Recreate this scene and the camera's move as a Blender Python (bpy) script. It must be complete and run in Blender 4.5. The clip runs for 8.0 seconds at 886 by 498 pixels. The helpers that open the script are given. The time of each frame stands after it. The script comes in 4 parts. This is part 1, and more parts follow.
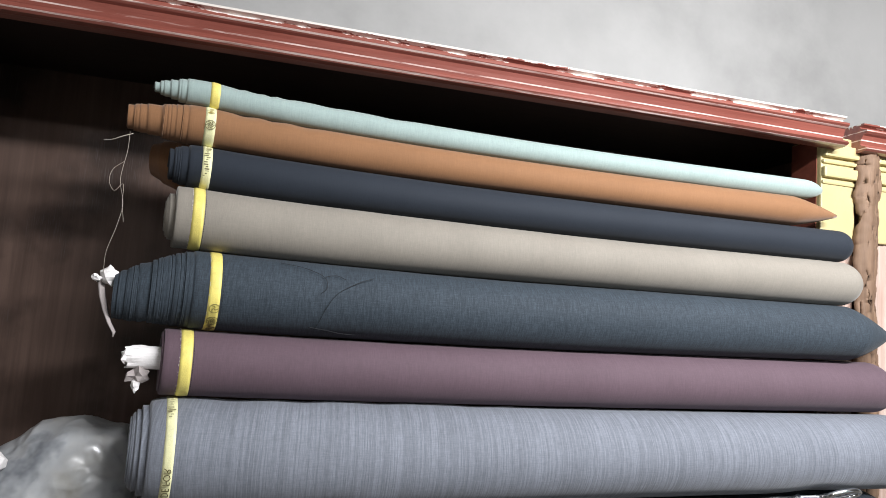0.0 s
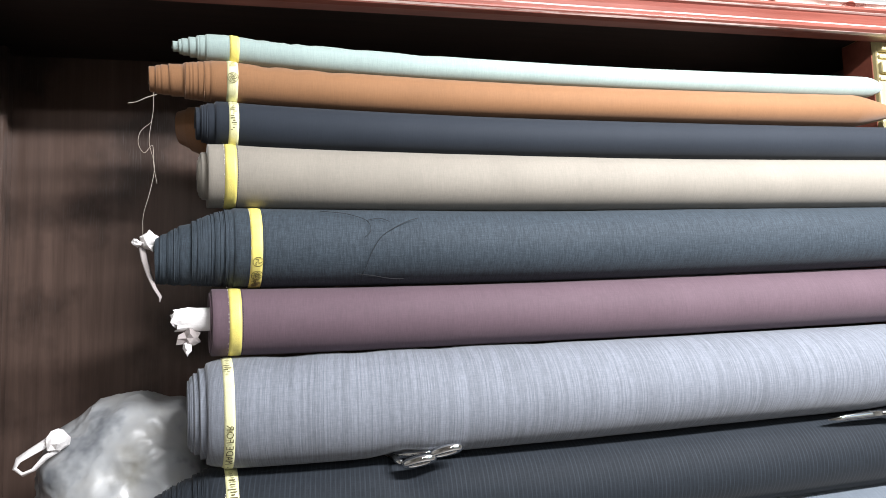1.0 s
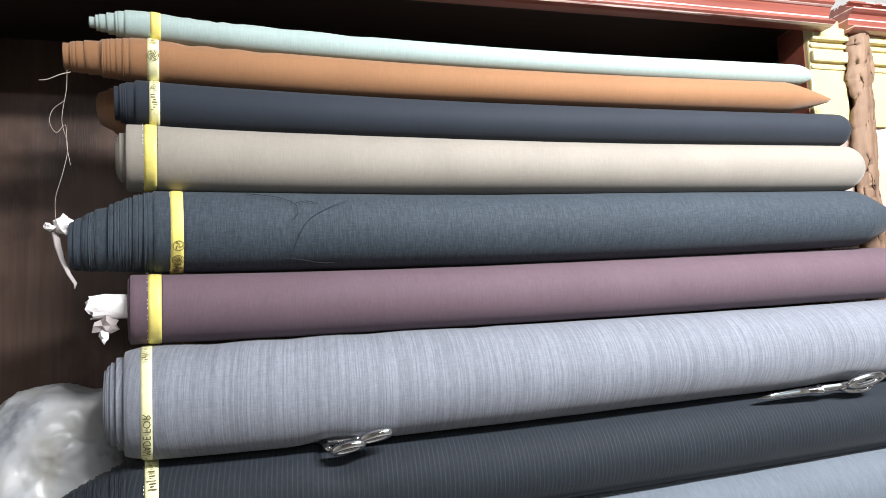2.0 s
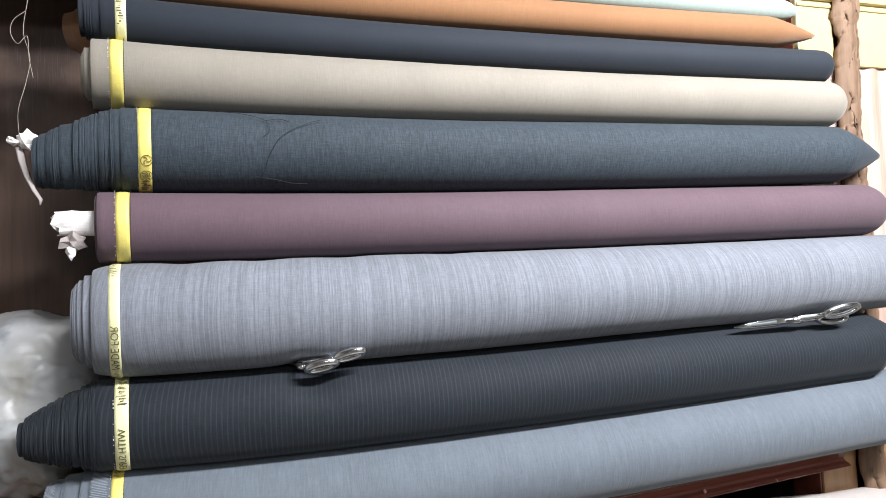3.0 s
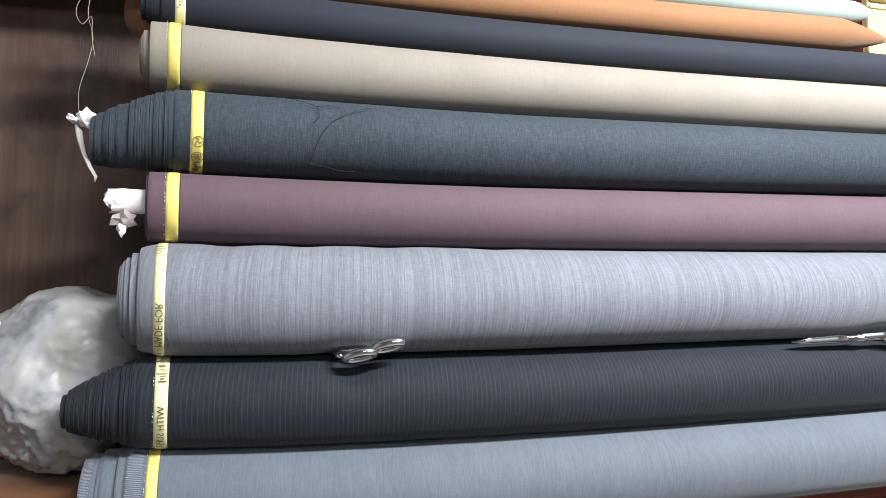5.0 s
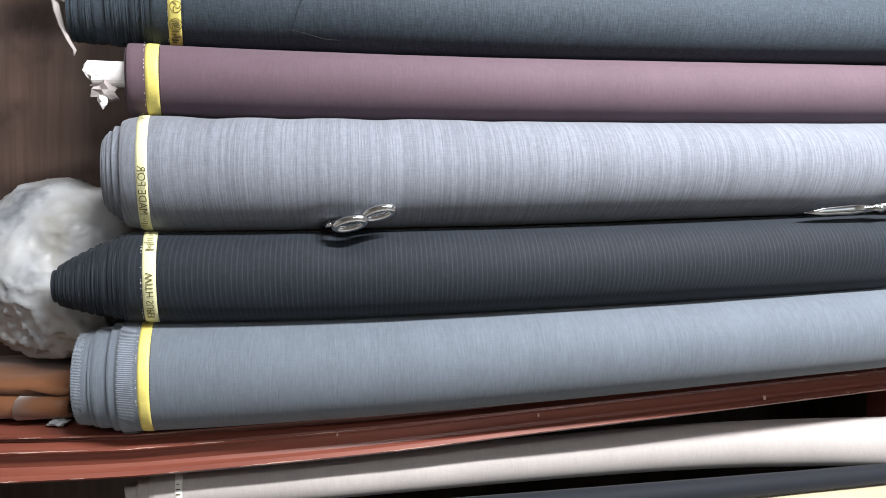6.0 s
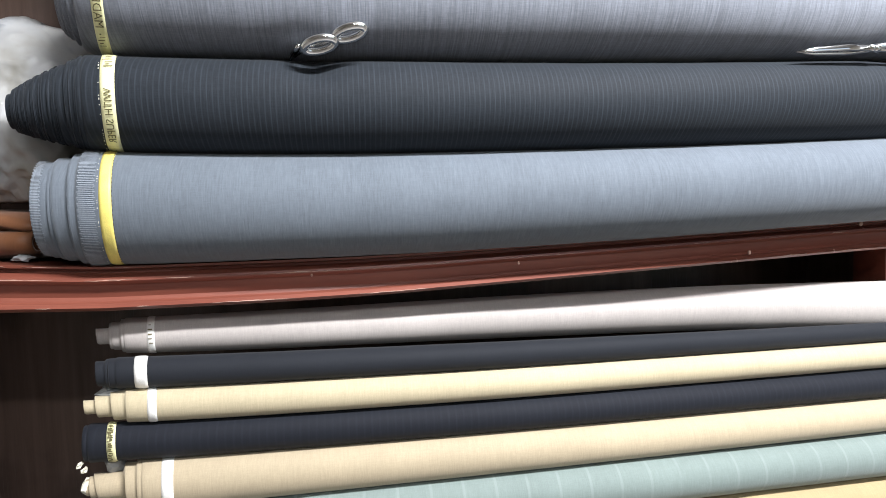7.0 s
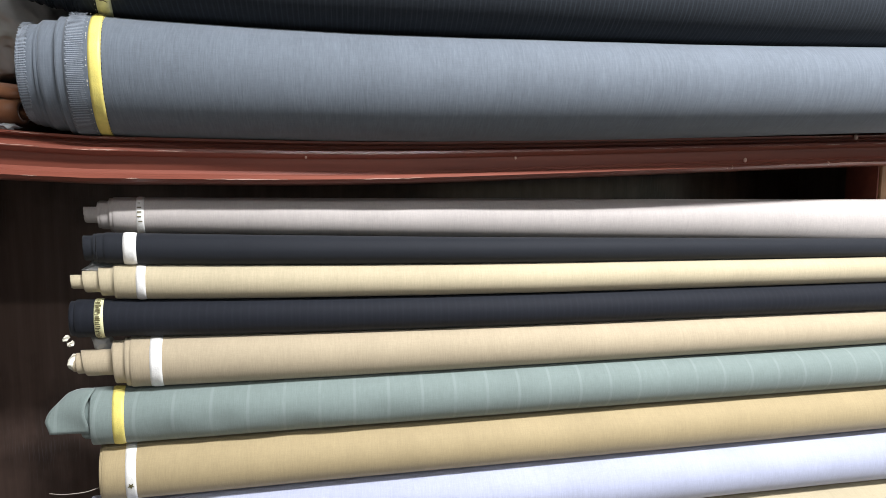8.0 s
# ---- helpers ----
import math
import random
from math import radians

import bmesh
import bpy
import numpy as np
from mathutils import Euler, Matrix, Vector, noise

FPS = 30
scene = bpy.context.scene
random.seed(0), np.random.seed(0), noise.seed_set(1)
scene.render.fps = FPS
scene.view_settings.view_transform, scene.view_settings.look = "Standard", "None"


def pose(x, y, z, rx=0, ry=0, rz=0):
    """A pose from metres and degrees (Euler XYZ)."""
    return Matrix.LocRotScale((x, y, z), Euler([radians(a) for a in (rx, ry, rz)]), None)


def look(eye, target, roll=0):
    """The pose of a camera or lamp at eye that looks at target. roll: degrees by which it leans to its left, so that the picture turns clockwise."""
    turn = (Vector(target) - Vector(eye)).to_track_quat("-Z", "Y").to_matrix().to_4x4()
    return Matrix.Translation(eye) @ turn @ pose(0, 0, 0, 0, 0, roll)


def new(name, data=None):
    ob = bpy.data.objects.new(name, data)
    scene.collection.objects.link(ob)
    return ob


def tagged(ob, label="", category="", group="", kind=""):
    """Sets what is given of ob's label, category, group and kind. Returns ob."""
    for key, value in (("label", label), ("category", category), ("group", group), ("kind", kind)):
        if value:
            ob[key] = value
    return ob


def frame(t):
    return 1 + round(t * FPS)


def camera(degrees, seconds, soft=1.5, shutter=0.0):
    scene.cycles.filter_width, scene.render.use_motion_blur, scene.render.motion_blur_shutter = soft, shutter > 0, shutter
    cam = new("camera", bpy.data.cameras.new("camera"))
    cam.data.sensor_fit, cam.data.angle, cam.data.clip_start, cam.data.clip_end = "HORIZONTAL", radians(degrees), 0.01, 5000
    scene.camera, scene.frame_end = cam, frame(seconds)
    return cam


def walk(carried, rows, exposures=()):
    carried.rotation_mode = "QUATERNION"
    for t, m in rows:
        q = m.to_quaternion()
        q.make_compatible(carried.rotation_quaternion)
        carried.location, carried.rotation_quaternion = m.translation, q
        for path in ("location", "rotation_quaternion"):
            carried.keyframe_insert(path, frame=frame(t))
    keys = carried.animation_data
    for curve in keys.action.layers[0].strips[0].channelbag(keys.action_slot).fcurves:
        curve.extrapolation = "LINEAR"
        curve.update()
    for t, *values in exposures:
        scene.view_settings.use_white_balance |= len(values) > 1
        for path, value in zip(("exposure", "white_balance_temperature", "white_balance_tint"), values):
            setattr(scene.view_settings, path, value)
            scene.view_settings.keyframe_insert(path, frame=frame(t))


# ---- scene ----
cam = camera(78.0, 8.0, soft=0.9)
PATH = [
    (0, (0.203, -0.986, 1.816), (0.661, 0.953, 1.988), 4.1),
    (0.5, (0.141, -0.93, 1.717), (0.454, 1.039, 1.875), -2.3),
    (1, (0.183, -0.927, 1.72), (0.55, 1.034, 1.863), -1.8),
    (2.5, (0.268, -0.927, 1.647), (0.751, 1.011, 1.757), -2.7),
    (3, (0.279, -0.918, 1.595), (0.766, 1.02, 1.661), -2.4),
    (3.5, (0.272, -0.914, 1.603), (0.787, 1.017, 1.672), -2.5),
    (4, (0.243, -0.937, 1.702), (0.737, 0.999, 1.802), -0.6),
    (5.5, (0.287, -0.873, 1.482), (0.609, 1.098, 1.566), -0.5),
    (6, (0.308, -0.868, 1.405), (0.615, 1.108, 1.425), -1.3),
    (6.5, (0.321, -0.852, 1.285), (0.646, 1.121, 1.244), -1.4),
    (7, (0.337, -0.848, 1.206), (0.653, 1.124, 1.101), -1.4),
    (7.5, (0.318, -0.839, 1.104), (0.641, 1.128, 0.945), 0.2),
    (8, (0.326, -0.848, 1.062), (0.679, 1.113, 0.889), 0.2),
]
walk(cam, [(t, look(eye, target, roll)) for t, eye, target, roll in PATH],
     exposures=[(0.0, -0.46), (0.5, 0.02), (1.0, 0.14), (2.5, 0.05), (3.5, 0.13), (4.0, 0.01), (5.5, 0.22), (6.5, 0.42), (7.0, 0.54), (7.5, 0.42), (8.0, 0.28)])
TUBE, FAR_TUBE, FRONT = 114.0, 18.0, 2.5

# ---- light: a shop lit by ceiling tubes and the daylight of its open front ----
world = bpy.data.worlds.new("world")
scene.world = world
world.use_nodes = True
sky = world.node_tree.nodes.new("ShaderNodeTexSky")
sky.sky_type, sky.sun_disc, sky.sun_elevation, sky.sun_rotation = "NISHITA", False, radians(40), radians(200)
world.node_tree.links.new(sky.outputs[0], world.node_tree.nodes["Background"].inputs[0])
world.node_tree.nodes["Background"].inputs[1].default_value = 0.1


def area_lamp(name, eye, target, sx, sy, watts, colour):
    data = bpy.data.lights.new(name, "AREA")
    data.shape, data.size, data.size_y, data.energy, data.color = "RECTANGLE", sx, sy, watts, colour
    ob = new(name, data)
    ob.matrix_world = look(eye, target)
    return ob


area_lamp("tube_light", (1.30, -1.37, 2.75), (1.15, 0.0, 1.30), 1.25, 0.10, TUBE, (0.96, 0.97, 1.0))
area_lamp("far_tube_light", (0.6, -3.0, 2.92), (0.5, 0.3, 1.5), 1.25, 0.10, FAR_TUBE, (0.96, 0.97, 1.0))
area_lamp("shopfront_light", (2.6, -3.45, 1.45), (2.0, 0.0, 1.3), 2.6, 2.2, FRONT, (0.90, 0.96, 1.0))


# ---- materials ----
def material(name):
    m = bpy.data.materials.new(name)
    m.use_nodes = True
    t = m.node_tree
    return m, t, t.nodes, t.nodes["Principled BSDF"]


def node(t, kind, **values):
    n = t.nodes.new(kind)
    for k, v in values.items():
        n.inputs[k.replace("_", " ")].default_value = v
    return n


def coords(t, sx=1, sy=1, sz=1):
    c = t.nodes.new("ShaderNodeTexCoord")
    m = t.nodes.new("ShaderNodeMapping")
    m.inputs["Scale"].default_value = (sx, sy, sz)
    t.links.new(c.outputs["Object"], m.inputs["Vector"])
    return m.outputs[0]


def ramp(t, source, *stops):
    r = t.nodes.new("ShaderNodeValToRGB")
    e = r.color_ramp.elements
    while len(e) < len(stops):
        e.new(0.5)
    for s, (p, c) in zip(e, stops):
        s.position = p
        s.color = (*c, 1) if len(c) == 3 else c
    t.links.new(source, r.inputs[0])
    return r.outputs[0]


def mix(t, factor, a, b, kind="MIX"):
    m = t.nodes.new("ShaderNodeMix")
    m.data_type, m.blend_type = "RGBA", kind
    for i, v in ((0, factor), (6, a), (7, b)):
        if isinstance(v, bpy.types.NodeSocket):
            t.links.new(v, m.inputs[i])
        else:
            m.inputs[i].default_value = v if i == 0 else (*v, 1)
    return m.outputs[2]


def noise_tex(t, vector, scale, detail=4, rough=0.6):
    n = node(t, "ShaderNodeTexNoise", Scale=scale, Detail=detail, Roughness=rough)
    t.links.new(vector, n.inputs["Vector"])
    return n.outputs[0]


def bump(t, height, bsdf, distance, strength=1.0):
    b = node(t, "ShaderNodeBump", Strength=strength, Distance=distance)
    t.links.new(height, b.inputs["Height"])
    t.links.new(b.outputs[0], bsdf.inputs["Normal"])


def cloth(name, colour, fleck=0.04, stripe=0.0, pitch=0.006, slub=0.0, sheen=0.2, check=None, rough=0.75, streak=0.015, weave=0.045, ribs=0.0):
    """Woven suiting: yarn-scale weave, soft blotches, optional uneven ribs round the roll, pinstripes, slubs and faint check lines."""
    m, t, nodes, bsdf = material(name)

    def shade(k):
        return [min(1, max(0, c * (1 + k) + 0.004 * k)) for c in colour]

    def spread(source, lo, hi):
        return ramp(t, source, (lo, (0, 0, 0)), (hi, (1, 1, 1)))

    def overlay(base, factor, lo, hi, amount):
        """Multiplies the base by 1 - amount to 1 + amount as the factor runs from lo to hi."""
        return mix(t, 1.0, base, mix(t, spread(factor, lo, hi), [1 - amount] * 3, [1 + amount] * 3), "MULTIPLY")

    col = mix(t, spread(noise_tex(t, coords(t), 9, 3), 0.3, 0.7), shade(-0.05), shade(0.05))
    weft = noise_tex(t, coords(t, 620, 60, 60), 1.0, 2, 0.6)
    warp = noise_tex(t, coords(t, 70, 640, 640), 1.0, 2, 0.6)
    col = overlay(col, weft, 0.34, 0.66, weave)
    col = overlay(col, warp, 0.34, 0.66, weave * 0.6)
    col = overlay(col, noise_tex(t, coords(t, 800, 900, 900), 1.0, 2), 0.35, 0.65, fleck)
    col = overlay(col, noise_tex(t, coords(t, 130, 5, 5), 1.0, 4, 0.75), 0.36, 0.64, streak)
    height = weft
    if ribs:
        rib = noise_tex(t, coords(t, 330, 4, 4), 1.0, 2, 0.6)
        broken = spread(noise_tex(t, coords(t, 22, 26, 26), 1.0, 4, 0.7), 0.30, 0.68)
        col = mix(t, broken, overlay(col, rib, 0.42, 0.58, ribs * 0.45), overlay(col, rib, 0.42, 0.58, ribs))
        height = rib
    if slub:
        tick = noise_tex(t, coords(t, 330, 34, 34), 1.0, 2, 0.6)
        patch = spread(noise_tex(t, coords(t, 14, 9, 9), 1.0, 3, 0.6), 0.35, 0.70)
        col = mix(t, patch, overlay(col, tick, 0.40, 0.66, slub * 0.35), overlay(col, tick, 0.40, 0.70, slub))
        height = tick
    if stripe:
        w = node(t, "ShaderNodeTexWave", Scale=2 * math.pi / pitch / 20.0, Distortion=0.5, Detail=2.0, Detail_Scale=0.35)
        w.bands_direction = "X"
        t.links.new(coords(t, 1, 0.02, 0.02), w.inputs["Vector"])
        amount = t.nodes.new("ShaderNodeMath")
        amount.operation = "MULTIPLY"
        t.links.new(ramp(t, w.outputs[0], (0.72, (0, 0, 0)), (0.97, (1, 1, 1))), amount.inputs[0])
        t.links.new(ramp(t, noise_tex(t, coords(t, 60, 30, 30), 1.0, 3), (0.3, (0.3, 0.3, 0.3)), (0.65, (1, 1, 1))), amount.inputs[1])
        col = mix(t, amount.outputs[0], col, [c * (1 + stripe) + 0.004 * stripe for c in colour])
    if check:
        br = node(t, "ShaderNodeTexWave", Scale=2 * math.pi / 0.052 / 20.0)
        br.bands_direction = "X"
        t.links.new(coords(t, 1, 0.0, 0.0), br.inputs["Vector"])
        faint = t.nodes.new("ShaderNodeMath")
        faint.operation = "MULTIPLY"
        t.links.new(ramp(t, br.outputs[0], (0.975, (0, 0, 0)), (0.99, (0.5, 0.5, 0.5))), faint.inputs[0])
        t.links.new(spread(noise_tex(t, coords(t, 7, 20, 20), 1.0, 3), 0.32, 0.50), faint.inputs[1])
        col = mix(t, faint.outputs[0], col, check)
    t.links.new(col, bsdf.inputs["Base Color"])
    bsdf.inputs["Roughness"].default_value = rough
    bsdf.inputs["Specular IOR Level"].default_value = 0.2
    bsdf.inputs["Sheen Weight"].default_value = sheen
    bsdf.inputs["Sheen Roughness"].default_value = 0.45
    bump(t, height, bsdf, 0.0006, 0.5 if ribs or slub else 0.2)
    return m


def plain(name, colour, rough=0.5, metal=0.0, grain=60.0, depth=0.0004, vary=0.15, spec=0.5):
    m, t, nodes, bsdf = material(name)
    v = coords(t)
    a, b = noise_tex(t, v, grain, 4), noise_tex(t, v, grain / 9, 3)
    col = mix(t, ramp(t, a, (0.3, (0, 0, 0)), (0.7, (1, 1, 1))), [c * (1 - vary) for c in colour], colour)
    col = mix(t, ramp(t, b, (0.35, (0, 0, 0)), (0.65, (1, 1, 1))), col, [min(1, c * (1 + vary)) for c in colour])
    t.links.new(col, bsdf.inputs["Base Color"])
    bsdf.inputs["Roughness"].default_value, bsdf.inputs["Metallic"].default_value = rough, metal
    bsdf.inputs["Specular IOR Level"].default_value = spec
    bump(t, a, bsdf, depth)
    return m


def varnished(name, dark, light, rough=0.35, along="X", chips=None, top=0.0, coat=0.5, beads=(), scratched=False):
    """Painted or stained wood with a lengthwise grain; chips: bare colour that shows where the paint has worn off near the height top."""
    m, t, nodes, bsdf = material(name)
    s = {"X": (3, 60, 60), "Z": (55, 55, 2.5)}[along]
    g = noise_tex(t, coords(t, *s), 1.0, 5, 0.65)
    col = ramp(t, g, (0.3, dark), (0.7, light))
    col = mix(t, ramp(t, noise_tex(t, coords(t), 3.5, 4), (0.35, (0, 0, 0)), (0.7, (1, 1, 1))), mix(t, 0.45, col, dark), col)
    if scratched:
        # scattered darker patches with fine pale upright scratches in them
        patch = ramp(t, noise_tex(t, coords(t, 5, 5, 4), 1.0, 4, 0.6), (0.48, (0, 0, 0)), (0.64, (1, 1, 1)))
        fine = ramp(t, noise_tex(t, coords(t, 420, 420, 16), 1.0, 3, 0.7), (0.52, (0, 0, 0)), (0.74, (0.45, 0.45, 0.45)))
        col = mix(t, patch, col, mix(t, fine, [c * 0.6 for c in dark], [sum(light) / 3 * 1.25] * 3))
    if chips:
        sep = t.nodes.new("ShaderNodeSeparateXYZ")
        t.links.new(coords(t), sep.inputs[0])
        ragged = noise_tex(t, coords(t, 9, 30, 30), 1.0, 6, 0.7)
        mm = node(t, "ShaderNodeMath")
        mm.operation = "MULTIPLY_ADD"
        t.links.new(ragged, mm.inputs[0])
        mm.inputs[1].default_value = 0.055
        t.links.new(sep.outputs["Z"], mm.inputs[2])
        cut = t.nodes.new("ShaderNodeMath")
        cut.operation = "GREATER_THAN"
        t.links.new(mm.outputs[0], cut.inputs[0])
        cut.inputs[1].default_value = top
        col = mix(t, cut.outputs[0], col, chips)
        # broken pale lines on the bead crests: peeled paint plus highlights put into colour
        worn = ramp(t, noise_tex(t, coords(t, 5, 60, 60), 1.0, 5, 0.7), (0.36, (0, 0, 0)), (0.52, (0.85, 0.85, 0.85)))
        for z0 in beads:
            d = t.nodes.new("ShaderNodeMath")
            d.operation = "COMPARE"
            t.links.new(sep.outputs["Z"], d.inputs[0])
            d.inputs[1].default_value, d.inputs[2].default_value = z0, 0.0013
            both = t.nodes.new("ShaderNodeMath")
            both.operation = "MULTIPLY"
            t.links.new(d.outputs[0], both.inputs[0])
            t.links.new(worn, both.inputs[1])
            col = mix(t, both.outputs[0], col, [0.75, 0.60, 0.55])
    t.links.new(col, bsdf.inputs["Base Color"])
    bsdf.inputs["Roughness"].default_value = rough
    bsdf.inputs["Coat Weight"].default_value = coat
    bsdf.inputs["Coat Roughness"].default_value = 0.18
    bump(t, g, bsdf, 0.0008, 0.5)
    return m


M = {
    "mint": cloth("mint_cloth", (0.295, 0.372, 0.352)),
    "rust": cloth("rust_cloth", (0.245, 0.122, 0.058)),
    "navy": cloth("navy_cloth", (0.019, 0.024, 0.033), sheen=0.08),
    "taupe": cloth("taupe_cloth", (0.243, 0.220, 0.187)),
    "teal": cloth("slate_cloth", (0.035, 0.046, 0.058), sheen=0.06, weave=0.22, fleck=0.16),
    "plum": cloth("plum_cloth", (0.107, 0.071, 0.087), sheen=0.085, weave=0.06),
    "ribbed": cloth("ribbed_grey_cloth", (0.164, 0.177, 0.206), ribs=0.14, streak=0.035, weave=0.11),
    "charcoal": cloth("charcoal_cloth", (0.0135, 0.0172, 0.0225), stripe=0.6, pitch=0.0075, sheen=0.06, weave=0.14),
    "chambray": cloth("chambray_cloth", (0.120, 0.140, 0.166), slub=0.09, streak=0.02, weave=0.06),
    "stone": cloth("pale_stone_cloth", (0.41, 0.375, 0.355)),
    "ink": cloth("ink_cloth", (0.014, 0.016, 0.021), sheen=0.08),
    "cream": cloth("cream_cloth", (0.45, 0.385, 0.26)),
    "pinstripe": cloth("pinstripe_cloth", (0.0095, 0.0112, 0.0165), stripe=0.25, pitch=0.012, sheen=0.06),
    "sand": cloth("sand_cloth", (0.41, 0.34, 0.235)),
    "sage": cloth("sage_cloth", (0.19, 0.235, 0.222), check=(0.25, 0.30, 0.285)),
    "khaki": cloth("khaki_cloth", (0.38, 0.30, 0.17)),
    "lavender": cloth("lavender_cloth", (0.41, 0.435, 0.56)),
    "selvedge": plain("yellow_selvedge", (0.74, 0.63, 0.17), 0.45, grain=500, vary=0.12),
    "selvedge_pale": plain("pale_selvedge", (0.74, 0.72, 0.42), 0.5, grain=500, vary=0.12),
    "selvedge_white": plain("white_selvedge", (0.80, 0.79, 0.76), 0.55, grain=500, vary=0.1),
    "print": plain("selvedge_print", (0.10, 0.085, 0.03), 0.6),
    "gold_print": plain("gold_print", (0.30, 0.23, 0.05), 0.5),
    "paper": plain("white_paper", (0.80, 0.77, 0.76), 0.8, grain=40, depth=0.002, vary=0.08),
    "grey_paper": plain("greyish_paper", (0.34, 0.30, 0.29), 0.85, grain=40, vary=0.15),
    "steel": plain("polished_steel", (0.80, 0.80, 0.80), 0.12, 1.0, grain=30, depth=0.0001, vary=0.04),
    "red_paint": varnished("red_brown_paint", (0.165, 0.046, 0.030), (0.25, 0.078, 0.050), 0.42, coat=0.22),
    # pale colour shared by the beam's painted-on highlights and its paint drops
    "glint_drop": plain("scuffed_pale_edge", (0.50, 0.34, 0.28), 0.3, grain=120, vary=0.3),
    "red_worn": varnished("worn_red_paint", (0.18, 0.050, 0.036), (0.32, 0.105, 0.080), 0.3, chips=(0.74, 0.69, 0.64), top=0.0945, beads=(0.0505, 0.0300, 0.0075)),
    "brown_panel": varnished("brown_panel", (0.085, 0.055, 0.044), (0.165, 0.108, 0.086), 0.42, "Z", coat=0.25, scratched=True),
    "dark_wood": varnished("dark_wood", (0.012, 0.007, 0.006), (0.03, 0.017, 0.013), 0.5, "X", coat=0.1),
    "cream_paint": plain("cream_yellow_paint", (0.50, 0.42, 0.21), 0.4, grain=14, depth=0.002, vary=0.14),
    "pink_wood": varnished("worn_pink_wood", (0.34, 0.21, 0.16), (0.60, 0.49, 0.43), 0.45, "Z"),
    "golden_wood": varnished("golden_wood", (0.30, 0.15, 0.07), (0.52, 0.32, 0.17), 0.4, "Z"),
    "filler": varnished("rough_brown_filler", (0.11, 0.062, 0.036), (0.30, 0.19, 0.12), 0.75, "Z", coat=0.0),
    "plaster": plain("ceiling_plaster", (0.39, 0.385, 0.375), 0.9, grain=7, depth=0.001, vary=0.24),
    "wall": plain("shop_wall", (0.52, 0.50, 0.46), 0.85, grain=12),
    "floor": plain("floor_tiles", (0.20, 0.185, 0.17), 0.35, grain=8),
    "thread": plain("loose_thread", (0.34, 0.30, 0.25), 0.8),
    "fringe": plain("pale_fringe_yarn", (0.24, 0.27, 0.31), 0.8, grain=300),
    "hair": plain("dark_loose_yarn", (0.008, 0.009, 0.011), 0.8),
    "pale_dot": plain("pale_stitch_yarn", (0.62, 0.60, 0.50), 0.7),
    "brown_cloth": cloth("tan_brown_cloth", (0.15, 0.062, 0.028), rough=0.5),
}


def bag_plastic():
    """Cloudy film over a mixed dark and pale filling, with sharp creases."""
    m, t, nodes, bsdf = material("cloudy_plastic")
    n = noise_tex(t, coords(t), 9, 4, 0.6)
    col = ramp(t, n, (0.34, (0.13, 0.14, 0.155)), (0.47, (0.33, 0.34, 0.35)), (0.58, (0.36, 0.36, 0.355)), (0.72, (0.29, 0.28, 0.245)))
    crease = node(t, "ShaderNodeTexNoise", Scale=16, Detail=3, Roughness=0.55, Distortion=1.2)
    crease.noise_type = "RIDGED_MULTIFRACTAL"
    t.links.new(coords(t), crease.inputs["Vector"])
    t.links.new(col, bsdf.inputs["Base Color"])
    bsdf.inputs["Roughness"].default_value = 0.38
    bsdf.inputs["Coat Weight"].default_value = 0.12
    bump(t, crease.outputs[0], bsdf, 0.006, 0.35)
    return m


M["bag"] = bag_plastic()


# ---- builders ----
def mesh_of(name, verts, faces, mat, smooth=True):
    me = bpy.data.meshes.new(name)
    me.from_pydata([tuple(v) for v in verts], [], faces)
    me.materials.append(mat)
    me.polygons.foreach_set("use_smooth", [smooth] * len(me.polygons))
    me.update()
    return me


def part(name, me, parent, label=""):
    ob = new(name, me)
    ob.parent = parent
    if label:
        ob["label"] = label
    return ob


def thing(name, at=(0, 0, 0), rz=0.0, **tags):
    ob = new(name)
    ob.matrix_world = pose(*at, 0, 0, rz)
    return tagged(ob, **tags)


def block(name, lo, hi, mat, bevel=0.003):
    """A bevelled box between two corners."""
    bm = bmesh.new()
    bmesh.ops.create_cube(bm, size=1)
    for v in bm.verts:
        v.co = Vector([lo[i] + (v.co[i] + 0.5) * (hi[i] - lo[i]) for i in range(3)])
    if bevel:
        bmesh.ops.bevel(bm, geom=bm.edges[:], offset=bevel, segments=2, affect="EDGES", profile=0.6)
    me = bpy.data.meshes.new(name)
    bm.to_mesh(me)
    bm.free()
    me.materials.append(mat)
    return me


def sweep(name, profile, stations, mat, smooth=False):
    """A closed (y, z) profile carried along x; stations: (x, dy, dz, thickness factor)."""
    verts, faces, n = [], [], len(profile)
    for x, dy, dz, k in stations:
        verts += [(x, y + dy, z * k + dz) for y, z in profile]
    for i in range(len(stations) - 1):
        for j in range(n):
            a, b = i * n + j, i * n + (j + 1) % n
            faces.append((a, b, b + n, a + n))
    faces += [tuple(reversed(range(n))), tuple(range(len(verts) - n, len(verts)))]
    me = mesh_of(name, verts, faces, mat, smooth)
    bm = bmesh.new()
    bm.from_mesh(me)
    bmesh.ops.recalc_face_normals(bm, faces=bm.faces)
    bm.to_mesh(me)
    bm.free()
    return me


